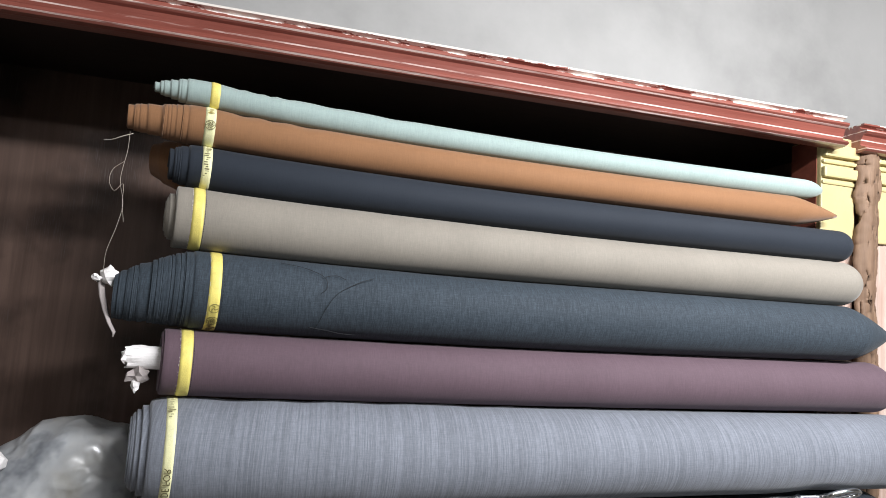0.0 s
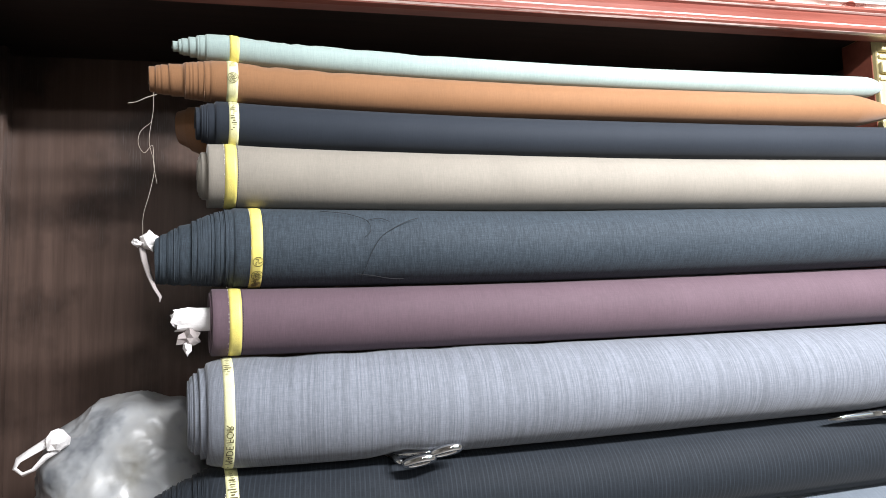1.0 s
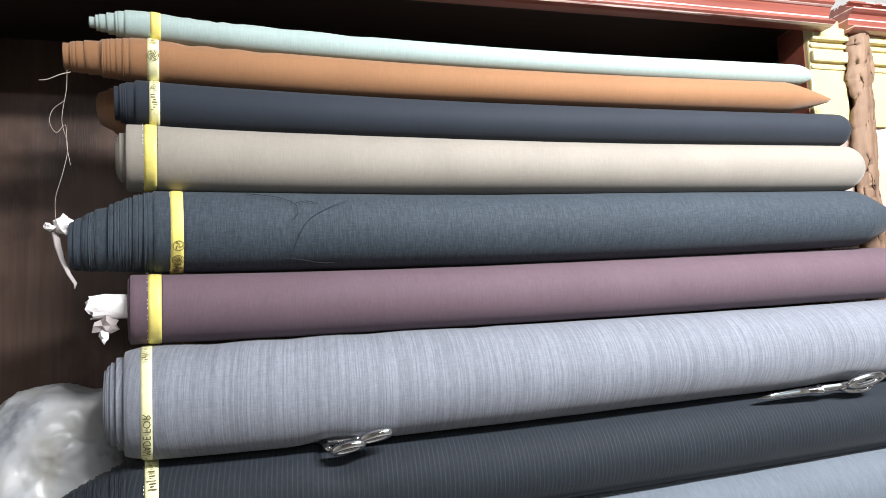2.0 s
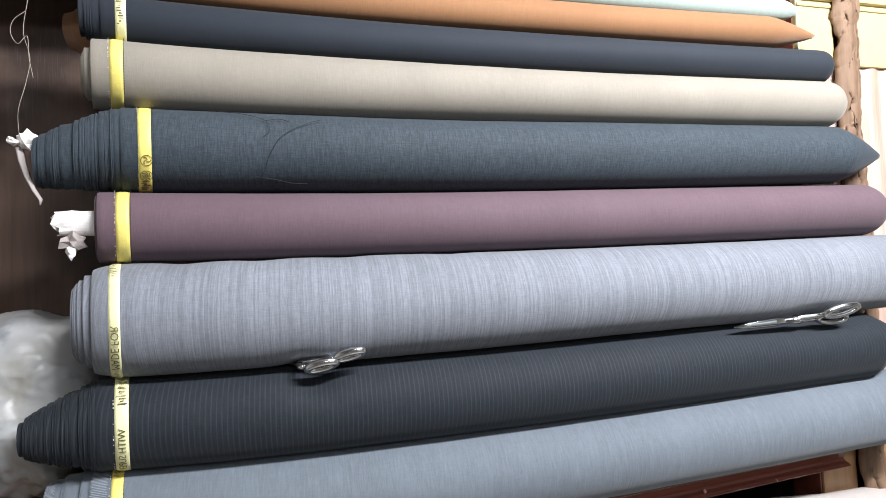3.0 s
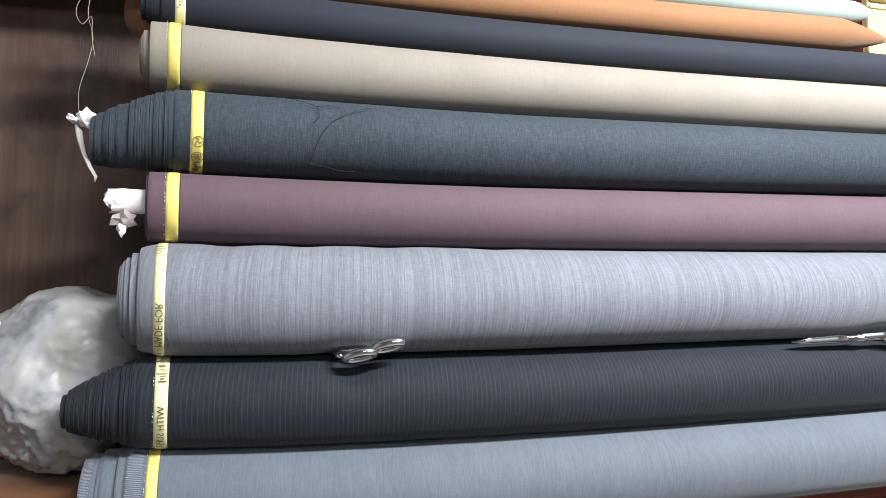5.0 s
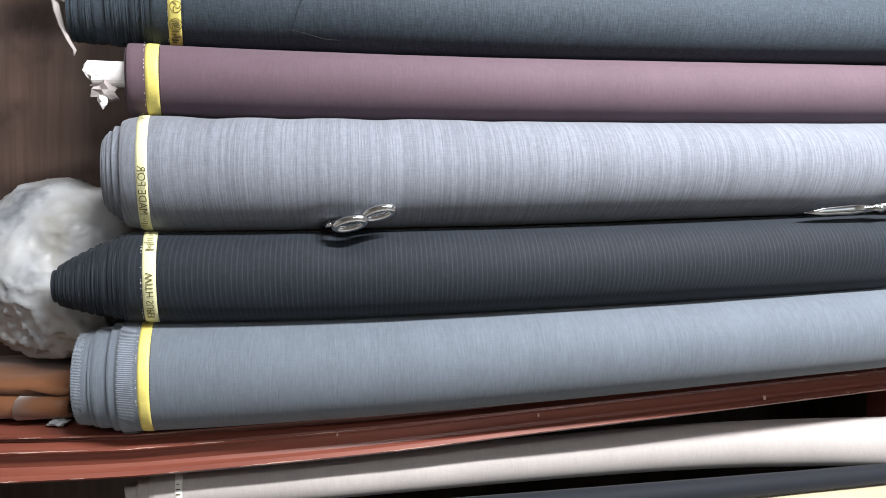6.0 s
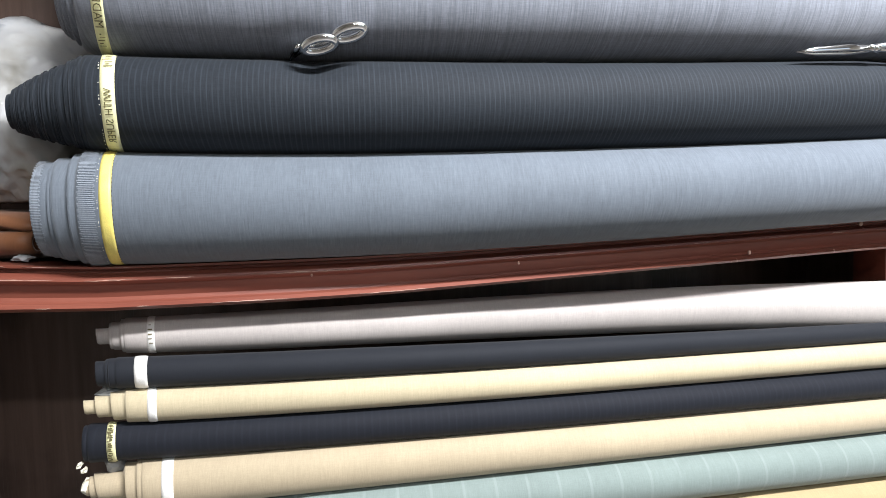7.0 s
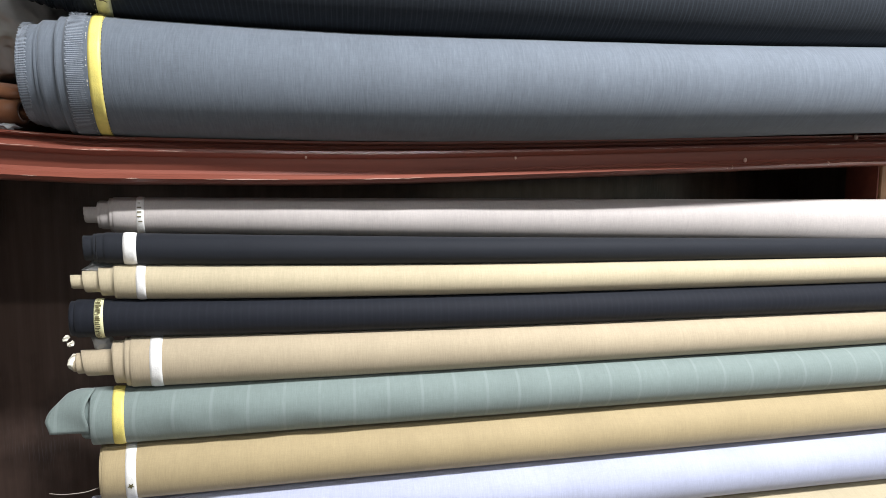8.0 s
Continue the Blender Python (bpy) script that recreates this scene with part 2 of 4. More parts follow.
def tube(name, points, radius, mat, sides=8, flat=1.0):
    """A round strand along points, closed at both ends."""
    verts, faces = [], []
    pts = [Vector(p) for p in points]
    for i, p in enumerate(pts):
        d = (pts[min(i + 1, len(pts) - 1)] - pts[max(i - 1, 0)]).normalized()
        u = d.orthogonal().normalized() if i == 0 else (u - d * u.dot(d)).normalized()
        w = d.cross(u)
        r = radius[i] if isinstance(radius, (list, tuple)) else radius
        verts += [p + (u * math.cos(a) + w * math.sin(a) * flat) * r for a in (2 * math.pi * k / sides for k in range(sides))]
    for i in range(len(pts) - 1):
        for k in range(sides):
            a, b = i * sides + k, i * sides + (k + 1) % sides
            faces.append((a, b, b + sides, a + sides))
    faces += [tuple(reversed(range(sides))), tuple(range(len(verts) - sides, len(verts)))]
    return mesh_of(name, verts, faces, mat)


def ring(name, centre, rx, rz, wire, mat, tilt=0.0, seg=28, sides=8, depth=1.0):
    """A closed oval loop in the xz plane, wire thick."""
    verts, faces = [], []
    for i in range(seg):
        a = 2 * math.pi * i / seg
        c = Vector((rx * math.cos(a), 0, rz * math.sin(a)))
        out = Vector((math.cos(a) / rx, 0, math.sin(a) / rz)).normalized()
        for k in range(sides):
            b = 2 * math.pi * k / sides
            verts.append(c + out * wire * math.cos(b) + Vector((0, wire * depth * math.sin(b), 0)))
    for i in range(seg):
        for k in range(sides):
            a, b = i * sides + k, i * sides + (k + 1) % sides
            c, d = ((i + 1) % seg) * sides + k, ((i + 1) % seg) * sides + (k + 1) % sides
            faces.append((a, b, d, c))
    m = Matrix.Translation(centre) @ Matrix.Rotation(tilt, 4, "Y")
    return mesh_of(name, [m @ Vector(v) for v in verts], faces, mat)


# ---- the shop's shell ----
def shell(name, lo, hi, mat, label):
    return tagged(new(name, block(name, lo, hi, M[mat], 0)), label, name.split("_")[0], kind="structure")


CEIL = 3.05
shell("floor", (-2.2, -3.6, -0.1), (4.2, 0.62, 0.0), "floor", "worn greyish tiled shop floor")
shell("ceiling", (-2.2, -3.6, CEIL), (4.2, 0.62, CEIL + 0.1), "plaster", "smudged off-white plaster ceiling over the shelves")
shell("wall_back", (-2.2, 0.52, 0.0), (4.2, 0.62, CEIL), "plaster", "greyish plaster wall behind the shelving")
shell("wall_left", (-2.3, -3.6, 0.0), (-2.2, 0.62, CEIL), "wall", "plain cream side wall of the shop")
shell("wall_right", (4.2, -3.6, 0.0), (4.3, 0.62, CEIL), "wall", "plain cream side wall of the shop")
shell("wall_front_1", (-2.3, -3.7, 0.0), (1.2, -3.6, CEIL), "wall", "plain cream wall beside the shop entrance")
shell("wall_front_2", (1.2, -3.7, 2.62), (4.3, -3.6, CEIL), "wall", "plain cream lintel over the shop entrance")
shell("wall_front_3", (4.0, -3.7, 0.0), (4.3, -3.6, 2.62), "wall", "plain cream wall beside the shop entrance")
tagged(new("pavement", block("pavement", (-8, -16, -0.14), (12, -3.7, -0.04), M["floor"], 0)), "pale paved street outside the shop entrance", "pavement", kind="structure")

# ---- the cabinet ----
XL, XR, YP, YB = -0.43, 1.37, 0.07, 0.40
cabinet = thing("shelf_cabinet", (0, 0, 0), label="built-in wooden shelf cabinet with red-brown painted beams", category="cabinet")
part("back_panel", block("back_panel", (-0.56, YB, 0.0), (1.60, YB + 0.02, 2.285), M["brown_panel"], 0), cabinet, "dark brown stained wooden back panel")
part("side_panel", block("side_panel", (-0.545, 0.155, 0.0), (-0.52, YB, 2.285), M["brown_panel"], 0.002), cabinet, "dark brown stained side panel")
part("side_panel", block("side_panel", (1.49, 0.15, 0.0), (1.515, YB, 2.285), M["brown_panel"], 0.002), cabinet, "dark brown stained side panel")
for y0 in (0.30, 0.345):
    part("moulding", block("moulding", (-0.52, y0, 0.0), (-0.508, y0 + 0.018, 2.285), M["brown_panel"], 0.004), cabinet)
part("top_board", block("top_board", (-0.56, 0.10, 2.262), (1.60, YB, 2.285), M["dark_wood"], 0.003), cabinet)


def shelf_z(x):
    """The top of the long shelf: it hangs low left of the middle and rises towards both posts."""
    d = x - 0.36
    return 1.1515 + 0.06 * max(0.0, -0.03 - x) + 0.0385 * (d + math.sqrt(d * d + 0.012)) / 2


def shelf_thick(x):
    return 0.0655 - 0.010 * max(0.0, min(1.0, (x - 0.2) / 1.05)) + 0.02 * max(0.0, -0.03 - x)


STEPS = [XL - 0.02 + i * (XR - XL + 0.03) / 30 for i in range(31)]
# moulded front edge: (y, z) with z as a share of the height, two raised beads and hollows between
BEAD = [(0.085, 0.0), (0.012, 0.0), (0.002, 0.03), (-0.004, 0.10), (0.001, 0.18), (0.010, 0.22), (0.013, 0.30), (0.009, 0.48), (0.006, 0.58), (0.0, 0.62), (-0.005, 0.68), (-0.004, 0.75), (0.004, 0.80), (0.012, 0.84), (0.013, 0.90), (0.003, 0.94), (0.002, 0.99), (0.008, 1.0), (0.085, 1.0)]
OUT = 0.015


def beam_out(x):
    """How far back the beam's face lies: it runs forward towards the left post."""
    return OUT - 0.022 * max(0.0, min(1.0, (0.55 - x) / 0.7))


part("shelf_beam", sweep("shelf_beam", BEAD, [(x, beam_out(x), shelf_z(x) - shelf_thick(x), shelf_thick(x)) for x in STEPS], M["red_paint"]), cabinet, "glossy red-brown moulded shelf edge")
glint_rng = random.Random(12)
# thin pale strips that put the beads' highlights into colour, with gaps and small waves
for y0, share, first, last, lean in ((-0.0044, 0.10, -0.40, 0.45, 1.0), (-0.0054, 0.70, -0.40, 0.40, 1.0), (0.0016, 0.965, -0.38, 0.10, 0.5), (-0.0054, 0.70, 0.45, 1.15, 0.4), (0.0016, 0.965, 1.16, 1.36, 1.2), (-0.0044, 0.10, 1.08, 1.36, 1.2), (-0.0054, 0.70, 1.18, 1.36, 1.2)):
    x = first
    while x < last - 0.02:
        run = min(glint_rng.uniform(0.015, 0.16), last - x)
        verts, n = [], 14
        for i in range(n):
            xx = x + run * i / (n - 1)
            zz = shelf_z(xx) - shelf_thick(xx) * (1 - share) + glint_rng.uniform(-0.0005, 0.0005)
            yy = y0 + beam_out(xx)
            tall = lean * glint_rng.uniform(0.0003, 0.0015) * math.sin(math.pi * (i + 0.4) / n)
            verts += [(xx, yy, zz - tall / 2), (xx, yy, zz + tall / 2), (xx, yy + 0.004, zz + tall / 2), (xx, yy + 0.004, zz - tall / 2)]
        faces = [(4 * i + k, 4 * i + (k + 1) % 4, 4 * i + 4 + (k + 1) % 4, 4 * i + 4 + k) for i in range(n - 1) for k in range(4)]
        part("worn_edge", mesh_of("worn_edge", verts, faces, M["glint_drop"], False), cabinet)
        x += run + glint_rng.uniform(0.01, 0.12)


def paint_drop(x, share, r):
    """A dried drop of paint on the beam."""
    bm = bmesh.new()
    bmesh.ops.create_icosphere(bm, subdivisions=2, radius=r)
    z = shelf_z(x) - shelf_thick(x) * (1 - share)
    for v in bm.verts:
        v.co = Vector((x + v.co.x * 0.9, beam_out(x) - 0.001 + v.co.y, z + v.co.z * 1.25 - (0.3 * r if v.co.z < 0 else 0)))
    me = bpy.data.meshes.new("paint_drop")
    bm.to_mesh(me)
    bm.free()
    me.materials.append(M["glint_drop"])
    return part("paint_drop", me, cabinet, "pale dried paint drop")


for x, share, r in ((1.02, 0.30, 0.0030), (0.995, 0.10, 0.0022), (0.985, 0.08, 0.0016), (0.60, 0.55, 0.0022), (1.19, 0.12, 0.0024), (1.245, 0.93, 0.0036), (1.25, 0.72, 0.003), (0.27, 0.62, 0.002), (0.262, 0.70, 0.0018)):
    paint_drop(x, share, r)
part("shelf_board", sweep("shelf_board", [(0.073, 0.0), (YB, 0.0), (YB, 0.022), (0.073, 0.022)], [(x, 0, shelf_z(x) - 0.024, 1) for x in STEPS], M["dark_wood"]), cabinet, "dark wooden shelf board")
crown = part("crown_beam", sweep("crown_beam", [(min(y, 0.034), z) for y, z in BEAD], [(x - (XL - 0.02), OUT, 0.006 * (x - XL) / (XR - XL), 0.073) for x in [XL - 0.08 + i * (XR + 0.022 - XL + 0.08) / 30 for i in range(31)]], M["red_worn"]), cabinet, "red-brown moulded top beam with white chipped paint")
crown.location = (XL - 0.02, 0, 2.226)
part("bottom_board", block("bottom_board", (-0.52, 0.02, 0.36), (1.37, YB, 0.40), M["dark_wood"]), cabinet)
part("plinth", block("plinth", (-0.52, 0.05, 0.0), (1.37, 0.08, 0.36), M["brown_panel"]), cabinet)


def fluted(name, x0, x1, z0, z1, mat, flutes=4, flip=1):
    """A pilaster face with shallow upright flutes."""
    prof, w = [], (x1 - x0)
    for i in range(flutes * 6 + 1):
        u = i / (flutes * 6)
        f = (u * flutes) % 1.0
        prof.append((x0 + w * u, YP - 0.004 + 0.006 * (math.sin(math.pi * f) ** 2 if 0.15 < f < 0.85 else 0)))
    ring_ = prof + [(x1, YP + 0.075), (x0, YP + 0.075)]
    n = len(ring_)
    verts = [(x, y, z) for z in (z0, z1) for x, y in ring_]
    faces = [(j, (j + 1) % n, (j + 1) % n + n, j + n) for j in range(n)] + [tuple(reversed(range(n))), tuple(range(n, 2 * n))]
    me = mesh_of(name, verts, faces, mat, False)
    return me


def pilaster(x0, x1):
    p = thing("pilaster", label="worn pink fluted wooden pilaster with a cream moulded head", category="pilaster", kind="structure", group="pilasters")
    part("shaft", fluted("shaft", x0, x1, 1.25, 2.02, M["pink_wood"]), p, "worn pinkish fluted wood")
    part("foot", block("foot", (x0 + 0.002, YP, 0.0), (x1 - 0.002, YP + 0.075, 1.25), M["golden_wood"]), p, "golden brown bare wood")
    part("head", block("head", (x0 - 0.002, YP - 0.008, 2.02), (x1 + 0.002, YP + 0.076, 2.27), M["cream_paint"], 0.004), p, "cream yellow painted head")
    for z, h, d in ((2.150, 0.010, 0.004), (2.166, 0.026, 0.010), (2.200, 0.010, 0.006), (2.216, 0.030, 0.012)):
        part("moulding", block("moulding", (x0 - 0.001, YP - 0.008 - d, z), (x1 + 0.003, YP - 0.004, z + h), M["cream_paint"], 0.004), p)
    part("reveal_panel", block("reveal_panel", (x0 - 0.004, YP + 0.004, 0.0), (x0 - 0.0015, YP + 0.074, 2.26), M["red_paint"], 0), p, "dark red painted inner face") if x0 > 0 else part("reveal_panel", block("reveal_panel", (x1 + 0.0025, YP + 0.004, 0.0), (x1 + 0.005, YP + 0.074, 2.26), M["brown_panel"], 0), p, "dark brown inner face")
    return p


pilaster(XR, 1.468)
pilaster(1.532, 1.75)
pilaster(XL - 0.10, XL)


def filler_strip():
    """A ragged strip of wood and putty between the two cabinets."""
    rng = random.Random(4)
    verts, faces, n = [], [], 18
    levels = 220
    for i in range(levels):
        z = 1.0 + 1.235 * i / (levels - 1)
        cx = 1.502 + 0.006 * math.sin(z * 9) + 0.006 * noise.noise(Vector((z * 11, 2, 5)))
        w = 0.019 + 0.008 * noise.noise(Vector((z * 14, 7, 1))) + 0.004 * noise.noise(Vector((z * 60, 3, 1))) + (0.010 if 2.13 < z < 2.20 else 0)
        split = 0.55 + 0.16 * noise.noise(Vector((z * 7, 9, 4)))
        for k in range(n):
            u = k / (n - 1)
            y = YP - 0.004 - 0.010 * math.sin(math.pi * u) ** 0.5 + 0.016 * math.exp(-((u - split) / 0.05) ** 2) + (0.006 if u > split else 0)
            y += 0.005 * noise.noise(Vector((u * 5, z * 26, 0))) + 0.003 * abs(noise.noise(Vector((u * 14, z * 12, 3)))) + rng.uniform(-0.0006, 0.0006)
            verts.append((cx + (u - 0.5) * 2 * w, y, z))
    for i in range(levels - 1):
        for k in range(n - 1):
            a = i * n + k
            faces.append((a, a + 1, a + n + 1, a + n))
    ob = new("joint_strip", mesh_of("joint_strip", verts, faces, M["filler"], True))
    so = ob.modifiers.new("thick", "SOLIDIFY")
    so.thickness, so.offset = 0.02, 1
    return tagged(ob, "ragged brown wood strip filling the joint between cabinets", "trim", kind="structure")


filler_strip()
neighbour = thing("neighbour_cabinet", label="next wooden shelf cabinet with a chipped red top beam", category="cabinet")
nb = part("crown_beam", sweep("crown_beam", BEAD, [(0.0, OUT, 0, 0.07), (0.3, OUT, 0, 0.07), (0.8, OUT, 0, 0.07)], M["red_worn"]), neighbour)
nb.location = (1.458, 0.012, 2.232)
part("side_panel", block("side_panel", (1.75, YP, 0.0), (1.78, YB, 2.285), M["brown_panel"]), neighbour)
part("back_panel", block("back_panel", (1.60, YB + 0.001, 0.0), (2.6, YB + 0.02, 2.285), M["brown_panel"], 0), neighbour)


# ---- cloth rolls ----
def lathe(name, stations, mat, yz, seg=72, spiral=0.0, dents=(), wob=0.0, seed=0, squash=1.0, bow=0.0):
    """A body of rings along x. stations: (x, r, how far the wound edge creeps along x in one turn); yz(x) gives the axis."""
    rng = random.Random(seed)
    ph = [rng.uniform(0, 6.28) for _ in range(6)]
    verts, faces = [], []
    for x, r, creep in stations:
        cy, cz = yz(x)
        for k in range(seg):
            a = 2 * math.pi * k / seg
            xx = x + creep * (k / seg - 0.5) - bow * r * (math.cos(a) + 0.35) * max(0.0, 1 - max(0.0, x) / 0.25)
            rr = r * (1 + wob * max(0.0, min(1.0, (x - 0.06) / 0.2)) * (1.0 * math.sin(3 * a + ph[0] + 4 * x) * 0.5 + 0.35 * math.sin(2 * a + ph[1] - 7 * x) + 0.3 * math.sin(11 * x + ph[2]) * math.sin(a + ph[3]) + 0.12 * math.sin(37 * x + ph[4] + 2 * a)))
            for dx, da, width, spread, depth in dents:
                rr -= depth * math.exp(-((x - dx) / width) ** 2 - (((a - da + math.pi) % (2 * math.pi) - math.pi) / spread) ** 2)
            # a = 0 points to the back, so that the seam of the winding stays hidden
            verts.append((xx, cy + rr * math.cos(a), cz + rr * math.sin(a) * squash))
    n = len(stations)
    for i in range(n - 1):
        for k in range(seg):
            a, b = i * seg + k, i * seg + (k + 1) % seg
            faces.append((a, a + seg, b + seg, b))
    faces += [tuple(range(seg)), tuple(reversed(range(len(verts) - seg, len(verts))))]
    return mesh_of(name, verts, faces, mat)


AXIS = {}


def roll(label, mat, z_left, z_right, x_start, x_end, cone, band, band_mat="selvedge", tip="round", group="cloth rolls", steps=6, dents=(), seed=0, tag=None, wob=0.018, y_left=0.045, y_far=None, sag=(0.0, 0.0), bow=0.27, band_bow=None, layers=False, shoulder=0.0, droop=0.0, y_bow=0.0):
    """One roll of cloth. z_left, z_right: bottom and top at the band and near the far end; cone: (x, radius share) where the wound core begins;
    band: from and to x of the selvedge mark; tip: how the far end is tucked in."""
    rr = (z_right[1] - z_right[0]) / 2
    y_right = YP - 0.006 - rr if y_far is None else y_far
    span = 1.36

    def edges(x):
        """Bottom and top of the roll at x; sag: how far each hangs below the straight line."""
        u = max(-0.1, min(1.12, x / span))
        hang = math.sin(math.pi * max(0.0, min(1.0, u)) ** 0.72)
        return tuple(z_left[i] + (z_right[i] - z_left[i]) * u - sag[i] * hang for i in (0, 1))

    def axis(x):
        u = max(-0.1, min(1.12, x / span))
        hang = droop * max(0.0, min(1.0, (x_start - x) / (x_start - cone[0]))) ** 1.3
        return y_left + (y_right - y_left) * u + y_bow * math.sin(math.pi * max(0.0, min(1.0, u)) ** 1.5), sum(edges(x)) / 2 - hang

    def radius(x):
        lo, hi = edges(max(0.0, min(span, x)))
        return (hi - lo) / 2 * 0.986

    def swell(x):
        return radius(x) * (1 - shoulder * max(0.0, 1 - (x - x_start) / 0.05) ** 2)

    rng = random.Random(seed)
    st, x0, share = [], cone[0], cone[1]
    r_full = radius(0) * (1 - shoulder)
    # the stepped end: each wound layer a little further in than the one inside it
    st.append((x0 + 0.004, r_full * share * 0.4, 0))
    st.append((x0, r_full * share * 0.86, 0))
    x, reach = x0, x_start - x0
    cuts = sorted([0.0] + [rng.uniform(0.06, 0.94) for _ in range(steps - 1)] + [1.0])
    for i in range(steps):
        a, b = cuts[i], cuts[i + 1]
        r = r_full * (share + (1 - share) * (a ** 0.8))
        creep = (b - a) * reach * 0.5
        xa, xb = x0 + reach * a, x0 + reach * b
        if layers:
            # a shallow groove under each turned edge, and edges that stand up unevenly
            r *= 1 + rng.uniform(-0.012, 0.020)
            st += [(xa - 0.0002, r * 0.955, creep), (xa + 0.0003, r * 0.99, creep)]
        st += [(xa + 0.0004, r * 0.985, creep), (xa + 0.0012, r, creep)]
        for q in range(1, 4):
            if (xb - xa) * q / 4 > 0.002:
                st.append((xa + (xb - xa) * q / 4, r * (1 + 0.004 * rng.uniform(-1, 1)), creep))
        st.append((xb - 0.0006, r * 0.995, creep))
    st += [(x_start + 0.0004, r_full * 0.985, 0), (x_start + 0.002, r_full, 0)]
    x = x_start + 0.008
    stop = x_end - {"round": 0.035, "point": 0.13, "fold": 0.05}[tip]
    while x < stop:
        st.append((x, swell(x), 0))
        x += 0.011 if x < 0.45 else 0.022
    for i in range(9):
        u = i / 8
        k = {"round": math.sqrt(max(0, 1 - 0.985 * u ** 2.4)), "point": 1 - 0.88 * u ** 1.25, "fold": 1 - 0.62 * u ** 1.8}[tip]
        st.append((stop + (x_end - stop) * u, radius(stop) * max(0.1, k), 0))
    AXIS[label] = y_left
    ob = thing("cloth_roll", label=label, category="cloth roll", group=group)
    part("cloth", lathe("cloth", st, M[mat], axis, dents=dents, wob=wob, seed=seed, bow=bow), ob)
    if band:
        b0, b1 = band
        rb = [(b0 + (b1 - b0) * i / 4, swell(b0 + (b1 - b0) * i / 4) + (0.0011 if 0 < i < 4 else 0.0002), 0) for i in range(5)]
        part("selvedge_band", lathe("selvedge_band", rb, M[band_mat], axis, wob=wob, seed=seed, bow=bow if band_bow is None else band_bow), ob, {"selvedge": "bright yellow woven selvedge mark", "selvedge_pale": "pale yellow printed selvedge mark", "selvedge_white": "white woven selvedge mark"}[band_mat])
    return ob


UP = "rolls on the upper shelf"
LOW = "rolls in the lower compartment"
roll("thin pale mint cloth roll on top of the stack", "mint", (2.121, 2.168), (2.101, 2.147), -0.038, 1.340, (-0.092, 0.38), (0.000, 0.016), tip="fold", group=UP, seed=1, steps=6, sag=(0.014, 0.015), wob=0.03, dents=((0.045, 1.5, 0.009, 0.7, 0.003), (0.075, 1.7, 0.008, 0.6, 0.0035), (0.10, 1.9, 0.008, 0.6, 0.003), (0.13, 1.6, 0.010, 0.7, 0.0028), (0.21, 1.7, 0.02, 0.6, 0.002), (0.33, 2.0, 0.03, 0.7, 0.002)))
r2 = roll("rust brown cloth roll with a loosened conical end", "rust", (2.050, 2.121), (2.032, 2.101), -0.030, 1.374, (-0.128, 0.60), (-0.004, 0.014), "selvedge_pale", tip="point", group=UP, seed=2, steps=13, sag=(0.010, 0.014), dents=((0.06, 1.9, 0.014, 0.6, 0.003), (0.11, 1.7, 0.012, 0.6, 0.0025), (0.17, 2.0, 0.02, 0.6, 0.002)))
r3 = roll("dark navy cloth roll with a printed selvedge", "navy", (1.973, 2.050), (1.958, 2.032), -0.022, 1.402, (-0.054, 0.72), (-0.001, 0.015), "selvedge_pale", tip="round", group=UP, seed=3, steps=5, sag=(0.009, 0.010))
r4 = roll("taupe beige cloth roll with a yellow selvedge", "taupe", (1.865, 1.973), (1.858, 1.958), -0.031, 1.412, (-0.049, 0.5), (-0.005, 0.014), tip="fold", group=UP, seed=4, steps=4, sag=(0.008, 0.009), y_left=0.034)
r5 = roll("thick slate blue cloth roll with a stepped conical end", "teal", (1.731, 1.865), (1.736, 1.858), 0.011, 1.492, (-0.109, 0.56), (0.035, 0.054), tip="point", group=UP, seed=5, steps=38, band_bow=0.30, sag=(0.006, 0.006), layers=True, droop=0.020, y_left=0.026)
r6 = roll("dusky plum cloth roll with a paper core", "plum", (1.622, 1.731), (1.624, 1.736), -0.020, 1.490, (-0.024, 0.9), (0.005, 0.024), tip="fold", group=UP, seed=6, steps=2, sag=(0.003, 0.006), y_left=0.014)
r7 = roll("thick grey ribbed cloth roll with a printed selvedge", "ribbed", (1.45, 1.622), (1.469, 1.624), -0.024, 1.495, (-0.054, 0.66), (-0.001, 0.015), "selvedge_pale", tip="round", group=UP, seed=7, steps=5, sag=(0.008, 0.003), dents=((0.27, 4.3, 0.035, 0.35, 0.008), (1.24, 4.2, 0.05, 0.35, 0.006), (0.10, 1.7, 0.03, 0.7, 0.003), (0.21, 1.6, 0.03, 0.7, 0.0025), (0.34, 1.8, 0.035, 0.7, 0.0025), (0.52, 1.7, 0.03, 0.7, 0.002)), shoulder=0.09, y_left=0.006)
r8 = roll("charcoal pinstripe cloth roll with a long stepped cone end", "charcoal", (1.315, 1.45), (1.327, 1.469), -0.022, 1.515, (-0.128, 0.36), (0.002, 0.021), "selvedge_pale", tip="point", group=UP, seed=8, steps=36, sag=(0.011, 0.008), dents=((0.285, 2.25, 0.035, 0.45, 0.013), (1.30, 2.1, 0.07, 0.4, 0.010)), layers=True, droop=0.010, y_left=0.006)
r9 = roll("thick blue-grey chambray roll lying on the shelf edge", "chambray", (1.1525, 1.318), (1.190, 1.337), -0.035, 1.515, (-0.097, 0.78), (-0.006, 0.010), tip="round", group=UP, seed=9, steps=6, sag=(0.0098, 0.011), layers=True, bow=0.22, y_left=0.018)
